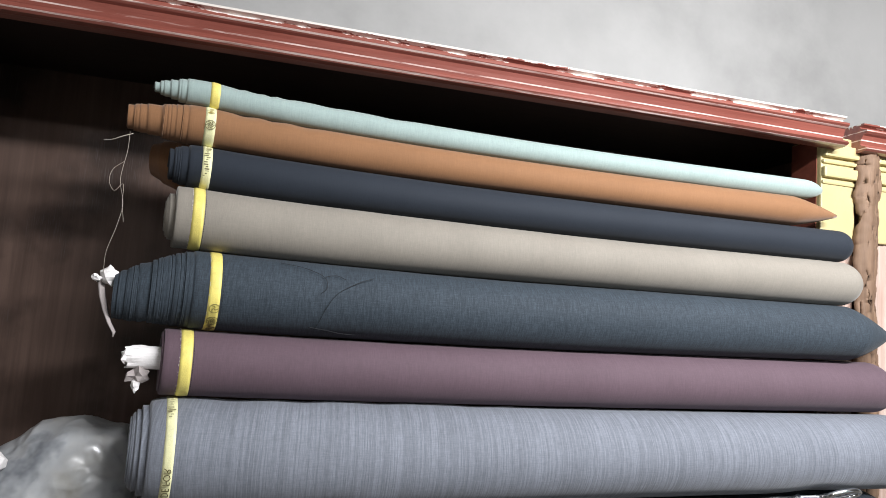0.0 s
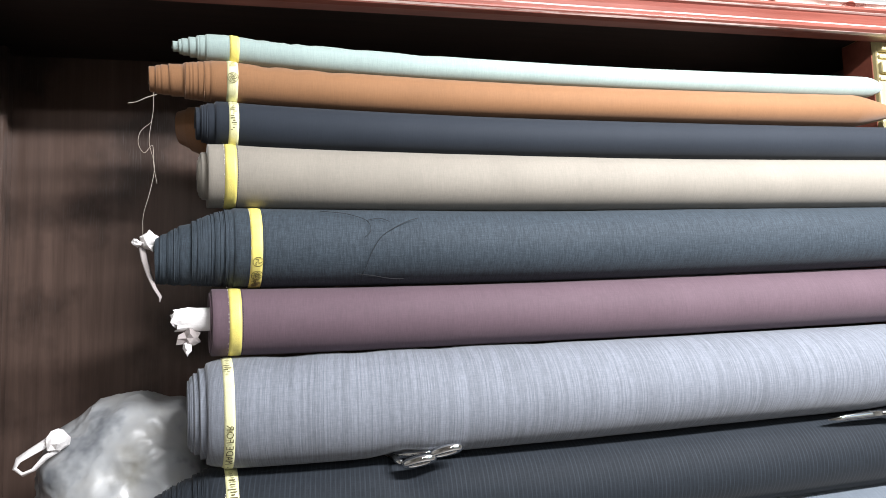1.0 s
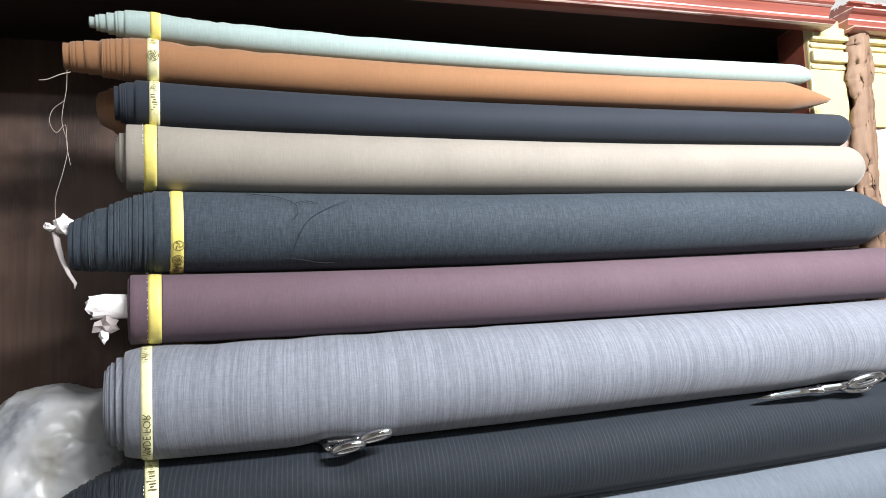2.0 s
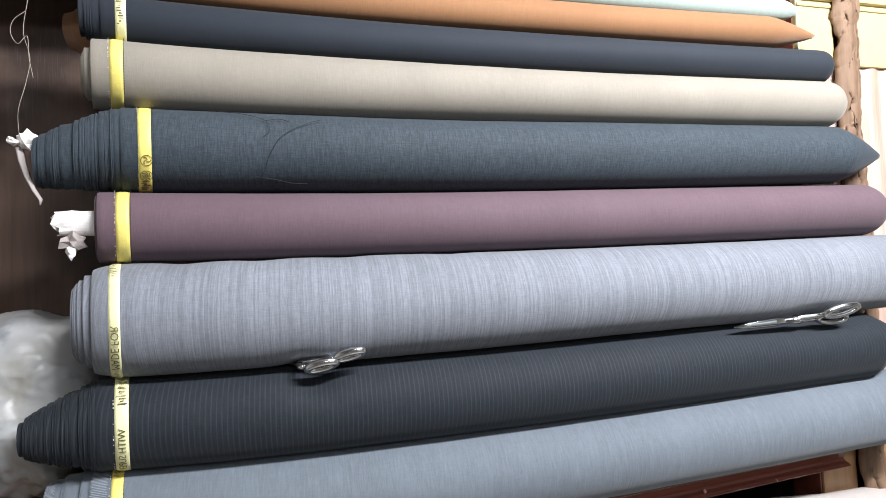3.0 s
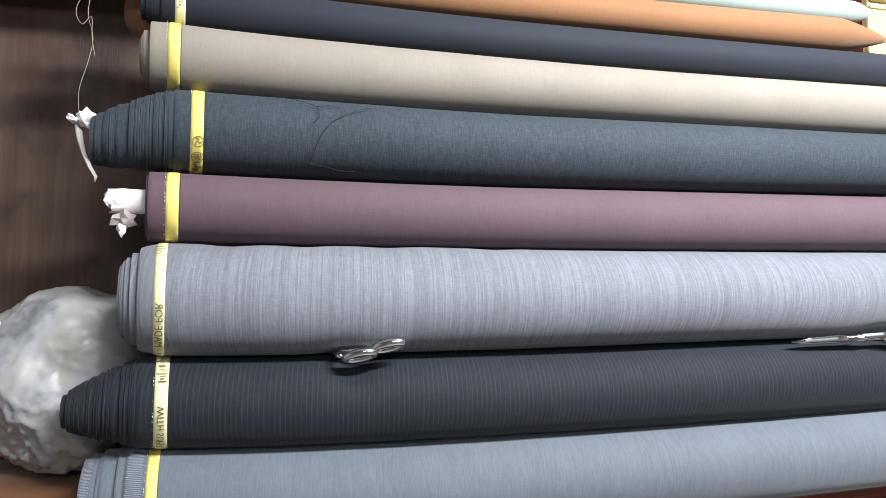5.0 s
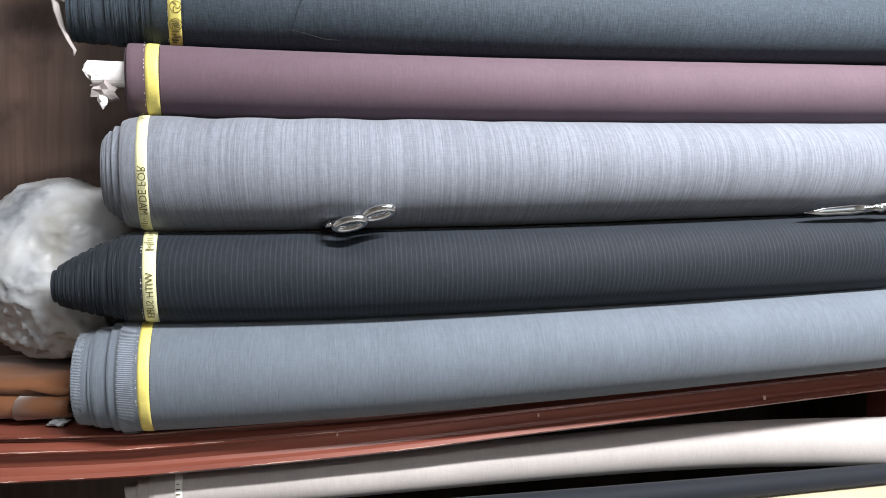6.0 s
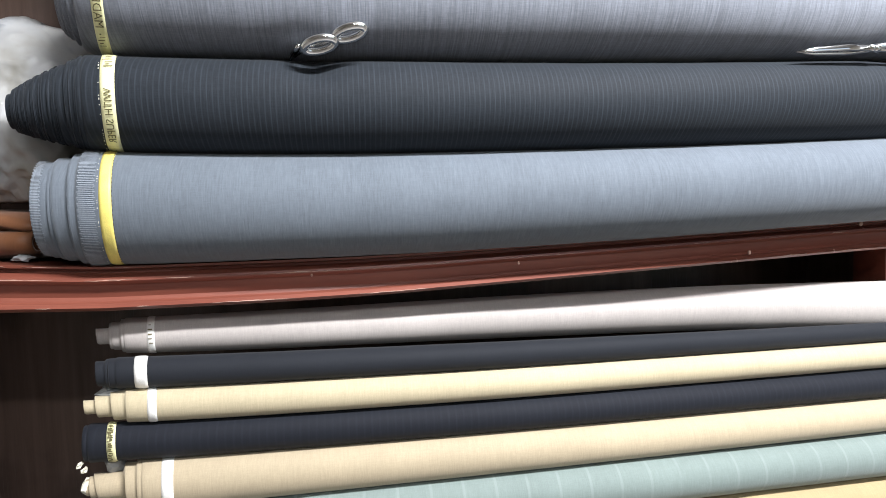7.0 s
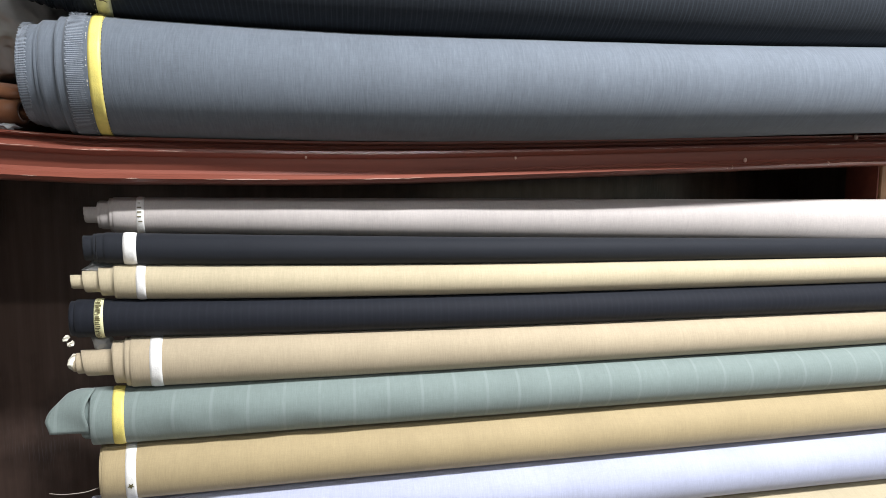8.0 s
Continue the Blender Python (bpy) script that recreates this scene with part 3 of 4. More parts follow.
c1 = roll("pale stone cloth roll under the shelf beam", "stone", (1.012, 1.067), (0.976, 1.070), -0.016, 1.56, (-0.058, 0.45), (0.017, 0.028), "selvedge_white", group=LOW, seed=11, steps=4, sag=(0.003, 0.0), tip="round", y_left=0.060, y_far=0.046, y_bow=0.050)
roll("thin ink black cloth roll with a white selvedge", "ink", (0.970, 1.016), (0.962, 0.996), -0.013, 1.55, (-0.041, 0.8), (0.012, 0.030), "selvedge_white", group=LOW, seed=12, steps=4, sag=(0.005, 0.003), y_left=0.015, y_far=0.017)
c3 = roll("thin cream cloth roll with a stepped end", "cream", (0.919, 0.970), (0.915, 0.962), -0.002, 1.55, (-0.061, 0.4), (0.028, 0.041), "selvedge_white", group=LOW, seed=13, steps=3, sag=(0.006, 0.005), y_left=0.015, y_far=0.011)
c4 = roll("dark pinstriped cloth roll with a gold printed selvedge", "pinstripe", (0.863, 0.919), (0.862, 0.915), -0.055, 1.55, (-0.063, 0.9), (-0.029, -0.017), "selvedge_pale", group=LOW, seed=14, steps=2, sag=(0.004, 0.006), y_left=0.015, y_far=0.007)
c5 = roll("sand beige cloth roll with a many-stepped end", "sand", (0.787, 0.863), (0.800, 0.862), 0.017, 1.56, (-0.065, 0.32), (0.044, 0.061), "selvedge_white", group=LOW, seed=15, steps=5, sag=(0.002, 0.004), y_left=0.015, y_far=0.003)
c6 = roll("sage green checked cloth roll with a flared end", "sage", (0.703, 0.787), (0.723, 0.800), -0.039, 1.56, (-0.063, 0.5), (-0.009, 0.007), "selvedge", group=LOW, seed=16, steps=3, dents=((0.06, 3.5, 0.03, 0.5, 0.003), (0.14, 3.3, 0.025, 0.5, 0.0035), (0.25, 3.6, 0.03, 0.45, 0.003), (0.38, 3.3, 0.035, 0.5, 0.0025)), y_left=0.015, y_far=-0.005)
c7 = roll("khaki cloth roll with a starred white selvedge", "khaki", (0.617, 0.703), (0.641, 0.723), -0.027, 1.56, (-0.031, 0.92), (0.005, 0.020), "selvedge_white", group=LOW, seed=17, steps=2, y_left=0.015, y_far=-0.007)
roll("pale lavender cloth roll in the lower stack", "lavender", (0.525, 0.617), (0.547, 0.641), -0.049, 1.56, (-0.064, 0.8), None, group=LOW, seed=18, steps=2, y_left=0.015, y_far=-0.013)
roll("cream cloth roll at the bottom of the stack", "cream", (0.401, 0.525), (0.434, 0.547), -0.019, 1.56, (-0.039, 0.8), None, group=LOW, seed=19, steps=2, y_left=0.015, y_far=-0.023)


# ---- paper cores and tags ----
def crumpled(name, lo, hi, mat, seed, sharp=0.34):
    """A crumpled wad of paper with sharp folds, filling the space between two corners."""
    rng = random.Random(seed)
    bm = bmesh.new()
    bmesh.ops.create_icosphere(bm, subdivisions=2, radius=1)
    c = [(lo[i] + hi[i]) / 2 for i in range(3)]
    h = [(hi[i] - lo[i]) / 2 for i in range(3)]
    for v in bm.verts:
        k = 1 + rng.uniform(-sharp, sharp)
        v.co = Vector([c[i] + v.co[i] * h[i] * k * rng.uniform(0.85, 1.15) for i in range(3)])
    me = bpy.data.meshes.new(name)
    bm.to_mesh(me)
    bm.free()
    me.materials.append(mat)
    return me


def torn_tube(name, x0, x1, cy, cz, r, mat, seed):
    """A paper core with a ragged, buckled open rim at x0 and a wall of its own thickness."""
    rng = random.Random(seed)
    seg, verts, faces = 26, [], []
    rim = [rng.uniform(-0.006, 0.005) for _ in range(seg)]
    for u in range(5):
        for k in range(seg):
            a = 2 * math.pi * k / seg
            x = x1 + (x0 + rim[k] - x1) * u / 4
            rr = r * (1 + 0.05 * math.sin(3 * a + 1) + (0.10 * rng.uniform(-1, 1) if u > 2 else 0))
            verts.append((x, cy + rr * math.cos(a), cz + rr * math.sin(a)))
    for u in range(4):
        for k in range(seg):
            a, b = u * seg + k, u * seg + (k + 1) % seg
            faces.append((a, b, b + seg, a + seg))
    n = len(verts)
    verts += [(x, cy + (y - cy) * 0.9, cz + (z - cz) * 0.9) for x, y, z in verts]
    faces += [tuple(reversed([n + i for i in f])) for f in faces]
    for k in range(seg):
        a, b = 4 * seg + k, 4 * seg + (k + 1) % seg
        faces.append((a, b, b + n, a + n))
    return mesh_of(name, verts, faces, mat, False)


part("paper_tag", crumpled("paper_tag", (-0.134, 0.004, 1.793), (-0.106, 0.037, 1.825), M["paper"], 21), r5, "crumpled white paper stuffing")
part("paper_tag", crumpled("paper_tag", (-0.141, 0.0, 1.800), (-0.126, 0.018, 1.812), M["paper"], 25), r5, "crumpled white paper stuffing")
part("paper_strip", tube("paper_strip", [(-0.130, 0.02, 1.80), (-0.124, 0.014, 1.778), (-0.116, 0.010, 1.755), (-0.108, 0.010, 1.735), (-0.100, 0.012, 1.720), (-0.101, 0.012, 1.712)], [0.0055, 0.0055, 0.0045, 0.0035, 0.003, 0.0012], M["grey_paper"], 6, 0.25), r5, "torn greyish paper strip")
part("paper_core", torn_tube("paper_core", -0.073, -0.018, 0.006, 1.683, 0.0185, M["paper"], 4), r6, "white paper core tube with a torn rim")
part("paper_tag", crumpled("paper_tag", (-0.081, -0.016, 1.676), (-0.067, 0.014, 1.696), M["paper"], 22), r6, "torn white paper edge")
part("paper_tag", crumpled("paper_tag", (-0.071, -0.014, 1.642), (-0.038, 0.016, 1.668), M["grey_paper"], 23, 0.45), r6, "crumpled greyish paper")
part("paper_tag", crumpled("paper_tag", (-0.060, -0.018, 1.630), (-0.048, 0.0, 1.650), M["paper"], 24, 0.45), r6, "torn white paper edge")


part("paper_tag", crumpled("paper_tag", (-0.068, -0.010, 0.862), (-0.061, 0.004, 0.871), M["pale_dot"], 41, 0.4), c4, "tiny white torn paper bits")
part("paper_tag", crumpled("paper_tag", (-0.063, -0.008, 0.854), (-0.057, 0.004, 0.862), M["pale_dot"], 42, 0.4), c4, "tiny white torn paper bits")
part("wrapping_scrap", crumpled("wrapping_scrap", (-0.048, 0.012, 0.948), (-0.004, 0.040, 0.975), M["bag"], 43, 0.2), c3, "scrap of clear plastic wrapping")
part("wrapping_scrap", crumpled("wrapping_scrap", (-0.044, 0.012, 0.838), (-0.014, 0.040, 0.866), M["bag"], 44, 0.2), c5, "scrap of clear plastic wrapping")
part("core_end", crumpled("core_end", (-0.071, 0.002, 0.814), (-0.056, 0.028, 0.838), M["pale_dot"], 45, 0.12), c5, "pale crumpled core paper")


# ---- bag, folded cloth, threads ----
def bag():
    bm = bmesh.new()
    bmesh.ops.create_icosphere(bm, subdivisions=6, radius=1)

    def ridge(n, f, off):
        return 1 - abs(noise.noise(n * f + off)) * 2

    for v in bm.verts:
        n = v.co.normalized()
        low = max(0.0, 0.35 - n.z)
        k = 0.94 + 0.14 * noise.noise(n * 1.4) + 0.05 * ridge(n, 2.2, Vector((3, 1, 7))) + 0.035 * (0.5 + low) * ridge(n, 5.0, Vector((1, 5, 2))) ** 3 + 0.025 * (0.3 + low) * ridge(n, 10.0, Vector((8, 2, 4))) ** 3
        v.co = Vector((-0.180 + n.x * 0.155 * k, 0.17 + n.y * 0.125 * k, 1.395 + n.z * 0.155 * k))
        if v.co.z < 1.252:
            v.co.z = 1.252 + (v.co.z - 1.252) * 0.1
    me = bpy.data.meshes.new("bag_body")
    bm.to_mesh(me)
    bm.free()
    me.materials.append(M["bag"])
    for p in me.polygons:
        p.use_smooth = True
    ob = thing("plastic_bag", label="cloudy grey knotted plastic bag beside the rolls", category="bag")
    part("bag_body", me, ob)
    loop = [(-0.262, 0.075, 1.500), (-0.280, 0.064, 1.496), (-0.300, 0.056, 1.484), (-0.316, 0.052, 1.474), (-0.320, 0.050, 1.462), (-0.308, 0.050, 1.452), (-0.294, 0.052, 1.458), (-0.280, 0.056, 1.474), (-0.266, 0.066, 1.484)]
    part("handle", tube("handle", loop, [0.010, 0.009, 0.0075, 0.0065, 0.006, 0.0065, 0.006, 0.008, 0.010], M["paper"], 9, 0.45), ob, "twisted whitish plastic handle loop")
    part("knot", crumpled("knot", (-0.282, 0.045, 1.478), (-0.252, 0.085, 1.514), M["paper"], 27, 0.22), ob, "tied whitish plastic knot")
    return ob


bag()


def folded_cloth():
    """A length of cloth folded twice: each fold is a thick sheet that turns back on itself, seen from its rolled end."""
    ob = thing("folded_cloth", label="folded tan brown cloth lying on the shelf", category="cloth")
    for z, h, x1, s in ((1.163, 0.050, -0.118, 1), (1.209, 0.036, -0.112, 2)):
        verts, faces, n, count = [], [], 30, 34
        for i in range(count):
            u = i / (count - 1)
            x = -0.42 + (x1 + 0.42) * u
            k = 1 - 0.5 * max(0.0, (u - 0.93) / 0.07) ** 2
            lift = 0.012 * math.sin(2.6 * u + s) - 0.006 * max(0, u - 0.8) / 0.2
            for j in range(n):
                a = 2 * math.pi * j / n
                c, d = math.cos(a), math.sin(a)
                c, d = math.copysign(abs(c) ** 0.7, c), math.copysign(abs(d) ** 0.8, d)
                p = Vector((x * 14, c * 2.0 * s, d * 1.5))
                wob = 0.006 * noise.noise(p * 0.8) + 0.003 * noise.noise(p * 2.4)
                verts.append((x + 0.006 * d, 0.135 + c * 0.098 * k + wob, max(1.158 + 0.002 * s, z + h / 2 + d * h / 2 * k + lift * (1 if s == 2 or d > 0 else 0) + wob * 0.7)))
        for i in range(count - 1):
            for j in range(n):
                a, b = i * n + j, i * n + (j + 1) % n
                faces.append((a, b, b + n, a + n))
        faces += [tuple(reversed(range(n))), tuple(range(len(verts) - n, len(verts)))]
        part("fold", mesh_of("fold", verts, faces, M["brown_cloth"]), ob)
    # the inner turn that shows at the end, and a torn scrap of clear wrapping
    curl = [(0.048 + 0.020 * math.cos(a) * (1 - a / 11), 1.186 + 0.017 * math.sin(a) * (1 - a / 11)) for a in [0.35 * i for i in range(20)]]
    verts = [(x, y, z) for y, z in curl for x in (-0.20, -0.150, -0.126)]
    faces = [(3 * i + k, 3 * i + k + 1, 3 * i + k + 4, 3 * i + k + 3) for i in range(len(curl) - 1) for k in range(2)]
    c = part("inner_turn", mesh_of("inner_turn", verts, faces, M["brown_cloth"]), ob)
    so = c.modifiers.new("thick", "SOLIDIFY")
    so.thickness = 0.006
    part("wrapping_scrap", crumpled("wrapping_scrap", (-0.158, 0.028, 1.161), (-0.128, 0.05, 1.171), M["bag"], 29, 0.4), ob, "torn scrap of clear plastic wrapping")
    return ob


folded_cloth()


def spline(points, n=6):
    """A smooth line through points."""
    p = [Vector(q) for q in points]
    p = [2 * p[0] - p[1]] + p + [2 * p[-1] - p[-2]]
    out = []
    for i in range(1, len(p) - 2):
        for k in range(n):
            f = k / n
            out.append(0.5 * (2 * p[i] + (p[i + 1] - p[i - 1]) * f + (2 * p[i - 1] - 5 * p[i] + 4 * p[i + 1] - p[i + 2]) * f * f + (3 * p[i] - p[i - 1] - 3 * p[i + 1] + p[i + 2]) * f ** 3))
    return out + [p[-2]]


def thread(points, r=0.0004):
    return tagged(new("thread", tube("thread", spline(points), r, M["thread"], 5)), "thin loose frayed yarn hanging from a roll", "thread", "loose threads")


thread([(-0.115, 0.02, 2.055), (-0.112, 0.01, 2.02), (-0.116, 0.005, 1.97), (-0.108, 0.005, 1.93), (-0.112, 0.0, 1.89), (-0.122, 0.0, 1.85), (-0.126, 0.01, 1.818)])
thread([(-0.110, 0.02, 2.052), (-0.122, 0.012, 2.044), (-0.138, 0.012, 2.036), (-0.150, 0.012, 2.034)], 0.0008)
thread([(-0.113, 0.004, 2.0), (-0.128, 0.003, 1.985), (-0.131, 0.002, 1.965), (-0.122, 0.002, 1.950), (-0.110, 0.002, 1.962), (-0.108, 0.002, 1.93), (-0.103, 0.002, 1.90)])


def hair(points):
    """A dark yarn lying on the slate roll, given as (x, z)."""
    out = []
    for x, z, _ in spline([(x, z, 0) for x, z in points]):
        out.append((x, 0.026 - 0.017 * x - math.sqrt(max(0.0, 0.0675 ** 2 - (z - 1.795) ** 2)) - 0.0012, z))
    return tagged(new("thread", tube("thread", out, 0.00045, M["hair"], 5)), "thin dark loose yarn lying on the slate roll", "thread", "loose threads")


thread([(-0.09, -0.02, 0.648), (-0.07, -0.022, 0.646), (-0.045, -0.018, 0.645), (-0.03, -0.01, 0.646)], 0.0006)
hair([(0.150, 1.853), (0.192, 1.847), (0.225, 1.834), (0.231, 1.817), (0.222, 1.806)])
hair([(0.310, 1.838), (0.285, 1.829), (0.250, 1.808), (0.232, 1.781), (0.222, 1.757), (0.215, 1.744)])
hair([(0.205, 1.748), (0.235, 1.744), (0.262, 1.739), (0.285, 1.738)])
hair([(0.225, 1.834), (0.245, 1.838), (0.262, 1.832)])


# ---- a slumped fold at the loosened end of the rust roll ----
part("loose_fold", lathe("loose_fold", [(-0.118, 0.012, 0), (-0.114, 0.030, 0), (-0.095, 0.038, 0.006), (-0.094, 0.041, 0.006), (-0.070, 0.047, 0.008), (-0.068, 0.050, 0.008), (-0.045, 0.055, 0.006), (-0.02, 0.058, 0), (0.03, 0.055, 0)], M["rust"], lambda x: (0.165, 2.040 - 0.25 * max(0.0, x + 0.118) * 0.6), wob=0.06, seed=30), r2, "rust cloth layers slumped out of the roll")


def loose_flap():
    """The last turn of the sage roll, pulled out and hanging as a flared sheet."""
    verts, faces, nu, nv = [], [], 12, 16
    for i in range(nu):
        u = i / (nu - 1)
        for j in range(nv):
            v = j / (nv - 1)
            a = PI / 2 + 0.1 + v * 1.9
            r = 0.040 - 0.010 * u + 0.004 * math.sin(5 * v + 2 * u)
            x = -0.036 - u * (0.026 + 0.036 * v ** 0.6 - 0.012 * max(0.0, v - 0.75) * 4) + 0.002 * math.sin(9 * v)
            verts.append((x, 0.015 + r * math.cos(a) - 0.004 * u, 0.747 + r * math.sin(a) + 0.006 * u * (1 - v)))
    for i in range(nu - 1):
        for j in range(nv - 1):
            a = i * nv + j
            faces.append((a, a + 1, a + nv + 1, a + nv))
    ob = part("loose_flap", mesh_of("loose_flap", verts, faces, M["sage"]), c6, "flared loose cloth end")
    so = ob.modifiers.new("thick", "SOLIDIFY")
    so.thickness = 0.0012
    return ob


PI = math.pi
loose_flap()


# ---- print on the selvedges ----
def wrap(points, xb, cy, cz, r, a0, way, bow=0.27):
    """Lays flat (along, across) points onto a roll: along runs round it from the angle a0, across runs along x."""
    out = []
    for u, v in points:
        a = a0 + way * u / r
        out.append((xb + v - bow * r * (math.cos(a) + 0.35), cy + r * math.cos(a), cz + r * math.sin(a)))
    return out


def printed(words, size, parent, xb, zz, a0, way, side):
    """Lettering on a selvedge, bent round the roll."""
    cu = bpy.data.curves.new("lettering", "FONT")
    cu.body, cu.size, cu.resolution_u = words, size, 2
    ob = bpy.data.objects.new("lettering", cu)
    me = bpy.data.meshes.new_from_object(ob)
    bpy.data.objects.remove(ob)
    cy, cz, r = AXIS[parent["label"]], sum(zz) / 2, (zz[1] - zz[0]) / 2 * 0.992 + 0.0024
    pts = [(v.co.x, side * v.co.y) for v in me.vertices]
    for v, p in zip(me.vertices, wrap(pts, xb, cy, cz, r, a0, way)):
        v.co = p
    me.materials.clear()
    me.materials.append(M["print"])
    return part("lettering", me, parent, "dark printed lettering")


def marks(parent, xb, zz, rows, mat="print", bow=0.27, name="print_mark"):
    """Plain printed bars round a selvedge: (angle, length round the roll, from, to across it)."""
    cy, cz, r = AXIS[parent["label"]], sum(zz) / 2, (zz[1] - zz[0]) / 2 * 0.992 + 0.0026
    verts, faces = [], []
    for a, length, v0, v1 in rows:
        n = len(verts)
        verts += wrap([(0, v0), (0, v1), (length / 2, v0), (length / 2, v1), (length, v0), (length, v1)], xb, cy, cz, r, a, 1, bow)
        faces += [(n, n + 1, n + 3, n + 2), (n + 2, n + 3, n + 5, n + 4)]
    return tagged(part(name, mesh_of(name, verts, faces, M[mat], False), parent), kind="stuff")


def scatter(seed, a0, a1, count, width):
    rng = random.Random(seed)
    return [(a0 + (a1 - a0) * i / count, rng.uniform(0.0007, 0.0020), rng.uniform(0.12, 0.4) * width, rng.uniform(0.5, 0.88) * width) for i in range(count)]


Z7, Z8, Z9, Z5 = (1.450, 1.622), (1.315, 1.450), (1.1525, 1.318), (1.731, 1.865)
printed("MADE FOR", 0.0150, r7, 0.0020, Z7, PI + 0.86, -1, 1)
marks(r7, -0.001, Z7, scatter(1, PI - 1.3, PI - 0.80, 9, 0.016))
marks(r7, -0.001, Z7, scatter(2, PI + 0.95, PI + 1.25, 5, 0.016))
printed("WITH SUPER", 0.0138, r8, 0.0160, Z8, PI - 0.10, 1, -1)
marks(r8, 0.002, Z8, scatter(3, PI - 1.25, PI - 0.55, 12, 0.019))
marks(r3, -0.001, (1.975, 2.050), scatter(5, PI - 0.9, PI + 1.1, 20, 0.016))
marks(r9, -0.006, Z9, scatter(8, PI - 1.3, PI - 1.05, 8, 0.016), "gold_print", 0.22)
marks(c1, 0.017, (1.012, 1.067), scatter(9, PI - 0.7, PI + 0.5, 5, 0.011))
marks(c4, -0.029, (0.863, 0.919), scatter(10, PI - 1.2, PI + 1.2, 26, 0.012), "print")


def emblem(parent, xb, zz, a0, size, petals, bow=0.27):
    """A printed roundel: a thin ring with a whorl of curved strokes in it."""
    cy, cz, r = AXIS[parent["label"]], sum(zz) / 2, (zz[1] - zz[0]) / 2 * 0.992 + 0.0026
    verts, faces = [], []

    def stroke(points, w):
        for (u0, v0), (u1, v1) in zip(points, points[1:]):
            d = math.hypot(u1 - u0, v1 - v0) or 1
            px, py = -(v1 - v0) / d * w, (u1 - u0) / d * w
            n = len(verts)
            verts.extend(wrap([(u0 - px, v0 - py), (u1 - px, v1 - py), (u1 + px, v1 + py), (u0 + px, v0 + py)], xb, cy, cz, r, a0, 1, bow))
            faces.append((n, n + 1, n + 2, n + 3))

    stroke([(size * math.cos(0.35 * i), size * math.sin(0.35 * i)) for i in range(19)], 0.0005)
    for p in range(petals):
        a = 2 * PI * p / petals
        stroke([(size * 0.9 * q * math.cos(a + 1.9 * q), size * 0.9 * q * math.sin(a + 1.9 * q)) for q in (0.15, 0.4, 0.65, 0.9)], 0.0006)
    return part("emblem", mesh_of("emblem", verts, faces, M["print"], False), parent, "dark printed roundel")


emblem(r5, 0.0445, Z5, PI + 0.42, 0.0078, 3, 0.30)
emblem(r5, 0.0445, Z5, PI + 0.78, 0.0085, 8, 0.30)
marks(r5, 0.035, Z5, scatter(7, PI + 0.92, PI + 1.25, 14, 0.019), "print", 0.30)
emblem(r2, 0.005, (2.050, 2.121), PI + 0.12, 0.0082, 6)
marks(r2, -0.004, (2.050, 2.121), scatter(6, PI - 0.75, PI - 0.45, 4, 0.018), "gold_print")


def stitches(parent, x0, x1, zz, bow=0.27, pale=True):
    """Dark warp threads along one edge of a selvedge and pale loose stitches along the other."""
    marks(parent, 0, zz, [(PI - 1.45 + 0.075 * i, 0.0030, x1 + 0.0004, x1 + 0.0013) for i in range(39)], "hair", bow, "edge_stitch")
    if pale:
        rng = random.Random(len(parent.name) + int(x0 * 1e4))
        marks(parent, 0, zz, [(PI - 1.4 + 2.8 * rng.random(), rng.uniform(0.0008, 0.002), x0 - 0.0016, x0 - 0.0006) for _ in range(22)], "pale_dot", bow, "edge_stitch")


stitches(r4, -0.005, 0.014, (1.865, 1.973))
stitches(r5, 0.035, 0.054, Z5, 0.30)
stitches(r6, 0.005, 0.024, (1.622, 1.731))
stitches(r8, 0.002, 0.021, Z8)
stitches(r9, -0.006, 0.010, Z9, 0.22)
# short fringe yarns on the turned edges of the chambray roll
for x0, x1, shrink in ((-0.032, -0.0095, 1.0), (-0.094, -0.081, 0.80)):
    half = (Z9[1] - Z9[0]) / 2 * shrink
    mid = sum(Z9) / 2
    marks(r9, 0, (mid - half, mid + half), [(PI - 1.35 + 0.031 * i, 0.0009, x0 + 0.001 * ((i * 7) % 3), x1 - 0.001 * ((i * 5) % 3)) for i in range(86)], "fringe", 0.22, "fringe")
for a in (PI + 0.15, PI + 0.85):
    star = [((0.0052 if i % 2 == 0 else 0.0022) * math.cos(2 * PI * i / 10), 0.0075 + (0.0052 if i % 2 == 0 else 0.0022) * math.sin(2 * PI * i / 10)) for i in range(10)]
    part("star_mark", mesh_of("star_mark", wrap(star, 0.005, 0.015, 0.6601, 0.0444, a, 1), [tuple(range(10))], M["print"], False), c7, "black printed star")


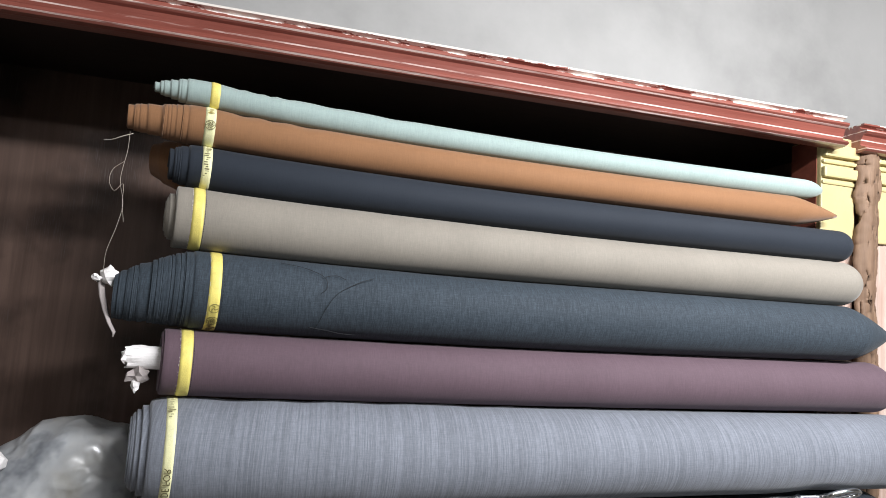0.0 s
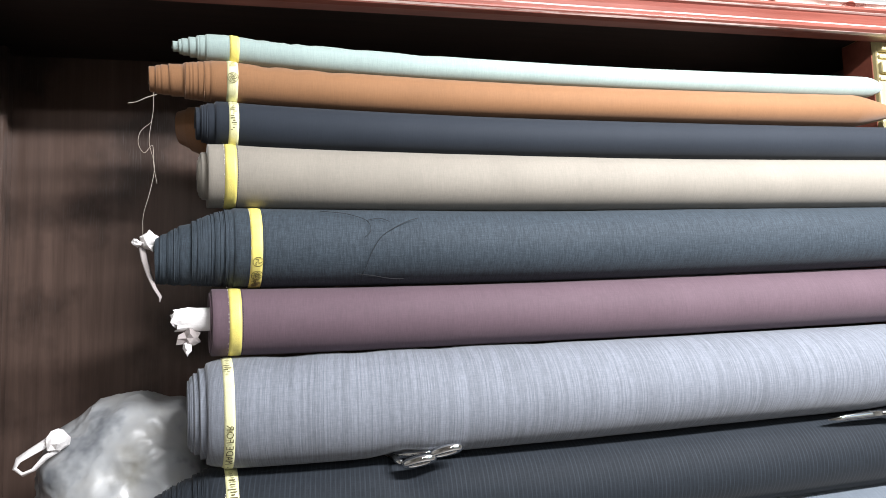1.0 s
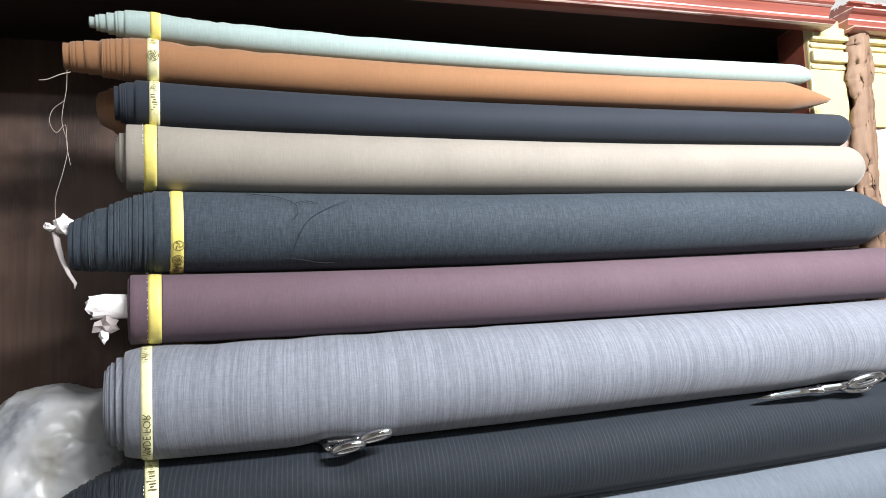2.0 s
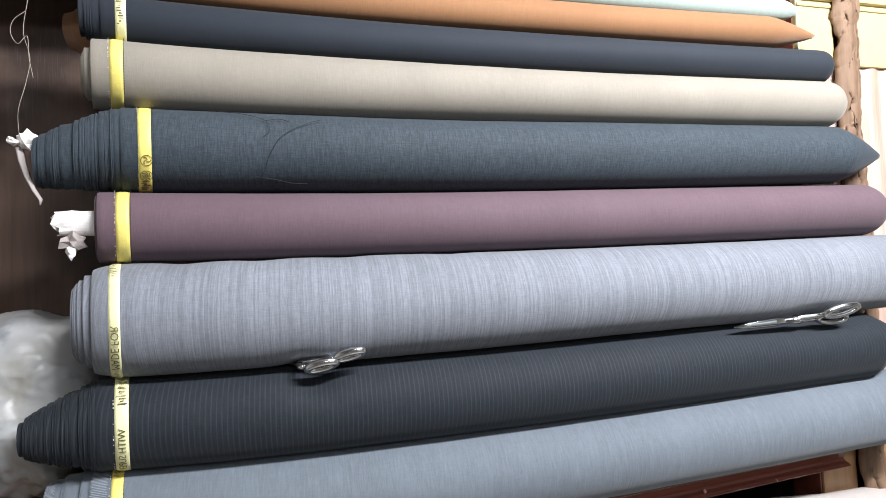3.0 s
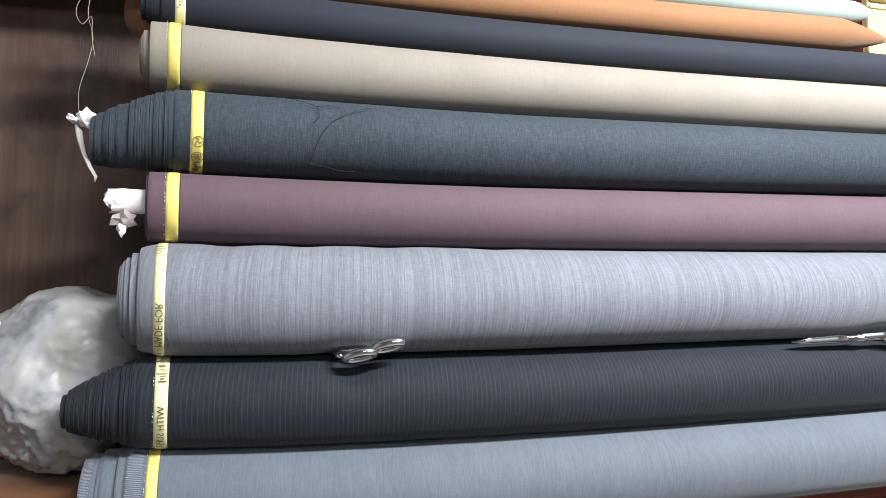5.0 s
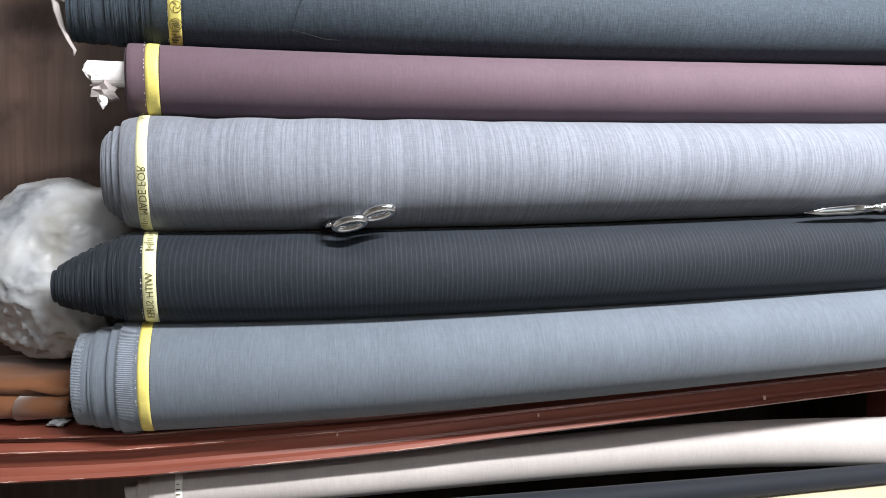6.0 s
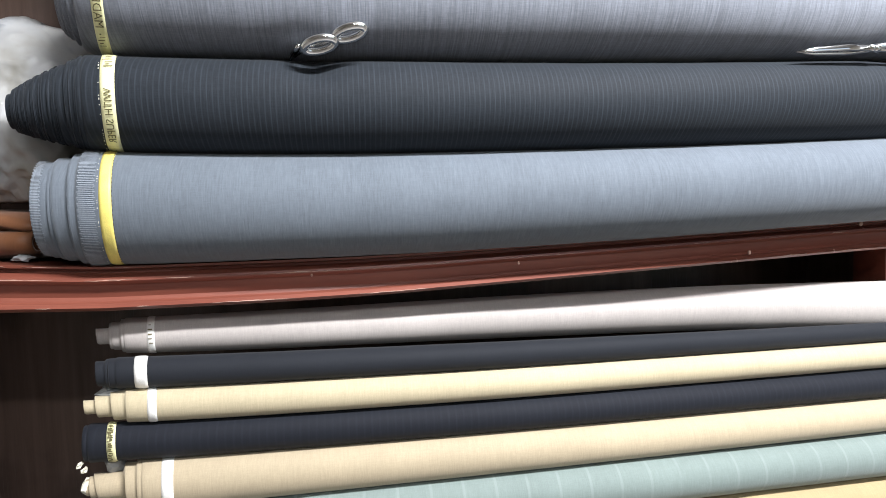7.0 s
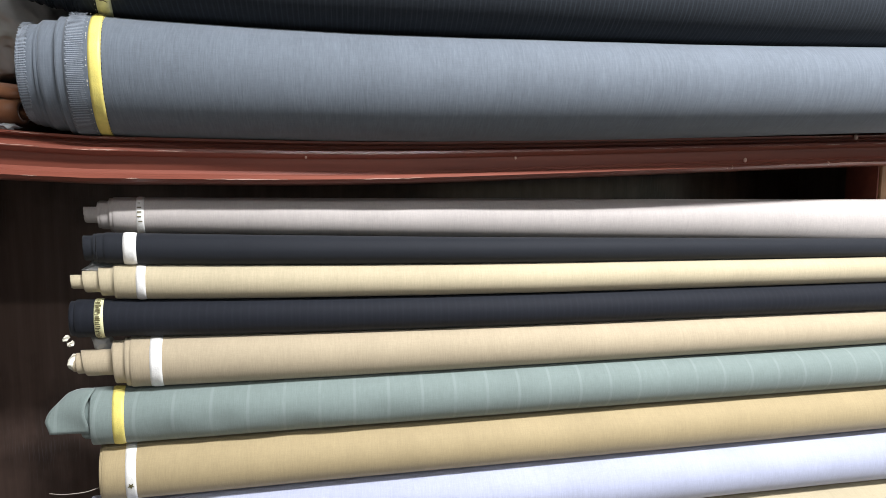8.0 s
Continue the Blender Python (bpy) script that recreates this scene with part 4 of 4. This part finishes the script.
# ---- scissors ----
def scissors(place, label, spread=0.0135, ring_size=(0.034, 0.012), offset=0.0, reach=1.0):
    """Tailor's shears: two ring handles, a pivot and two blades pushed between the rolls. offset: how far one ring lies ahead of the other."""
    ob = thing("scissors", label=label, category="scissors", group="shears between the rolls")
    for s in (1, -1):
        at = (0.088 + s * offset, -0.004 * s, spread * s)
        b = ring("handle", (0, 0, 0), *ring_size, 0.0052, M["steel"], seg=30)
        b.transform(place @ Matrix.Translation(at) @ Matrix.Rotation(-0.16 * s, 4, "Y"))
        part("handle", b, ob, "polished steel ring handle")
        sh = tube("shank", [(at[0] - ring_size[0], -0.003 * s, 0.75 * at[2]), (0.035, -0.002 * s, 0.4 * at[2]), (0.0, 0.002 * s, 0.0), (-0.012, 0.002 * s, -0.002 * s)], [0.0045, 0.005, 0.006, 0.006], M["steel"], 8, 0.6)
        sh.transform(place)
        part("shank", sh, ob)
        bl = tube("blade", [(-0.010, 0.002 * s, -0.002 * s), (-0.05 * reach, 0.0015 * s, -0.004 * s), (-0.10 * reach, 0.001 * s, -0.003 * s), (-0.135 * reach, 0.0005 * s, 0.0)], [0.006, 0.0065, 0.005, 0.001], M["steel"], 6, 0.25)
        bl.transform(place)
        part("blade", bl, ob)
    pv = tube("pivot", [(0, -0.008, 0), (0, 0.008, 0)], 0.0055, M["steel"], 14)
    pv.transform(place)
    part("pivot", pv, ob)
    return ob


scissors(pose(1.178, -0.070, 1.468, 38, -3, -4), "chrome tailor's scissors lying in the groove between two cloth rolls")


def tucked_scissors(place, label):
    """Shears pushed into the groove up to the handles: two flat, broad rings, one ahead of the other, and a short shank."""
    ob = thing("scissors", label=label, category="scissors", group="shears between the rolls")
    for at, size, tilt in (((-0.022, -0.002, -0.0035), (0.0220, 0.0105), -0.10), ((0.022, 0.003, 0.0035), (0.0215, 0.0095), -0.16)):
        b = ring("handle", (0, 0, 0), *size, 0.0062, M["steel"], seg=34, sides=10, depth=1.0)
        b.transform(place @ Matrix.Translation(at) @ Matrix.Rotation(tilt, 4, "Y"))
        part("handle", b, ob, "polished steel ring handle")
    for points in ([(0.002, 0.006, -0.004), (-0.022, 0.012, -0.014), (-0.050, 0.018, -0.022), (-0.066, 0.026, -0.036)], [(-0.050, 0.002, -0.002), (-0.058, 0.012, -0.016), (-0.068, 0.026, -0.036)]):
        sh = tube("shank", points, [0.0045] + [0.005] * (len(points) - 1), M["steel"], 8, 0.7)
        sh.transform(place)
        part("shank", sh, ob)
    bl = tube("blade", [(-0.067, 0.026, -0.036), (-0.082, 0.040, -0.066)], [0.006, 0.003], M["steel"], 6, 0.3)
    bl.transform(place)
    part("blade", bl, ob)
    return ob


tucked_scissors(pose(0.318, -0.064, 1.460, 58, -9, -6), "chrome scissors stuck between two rolls with only the handles out")
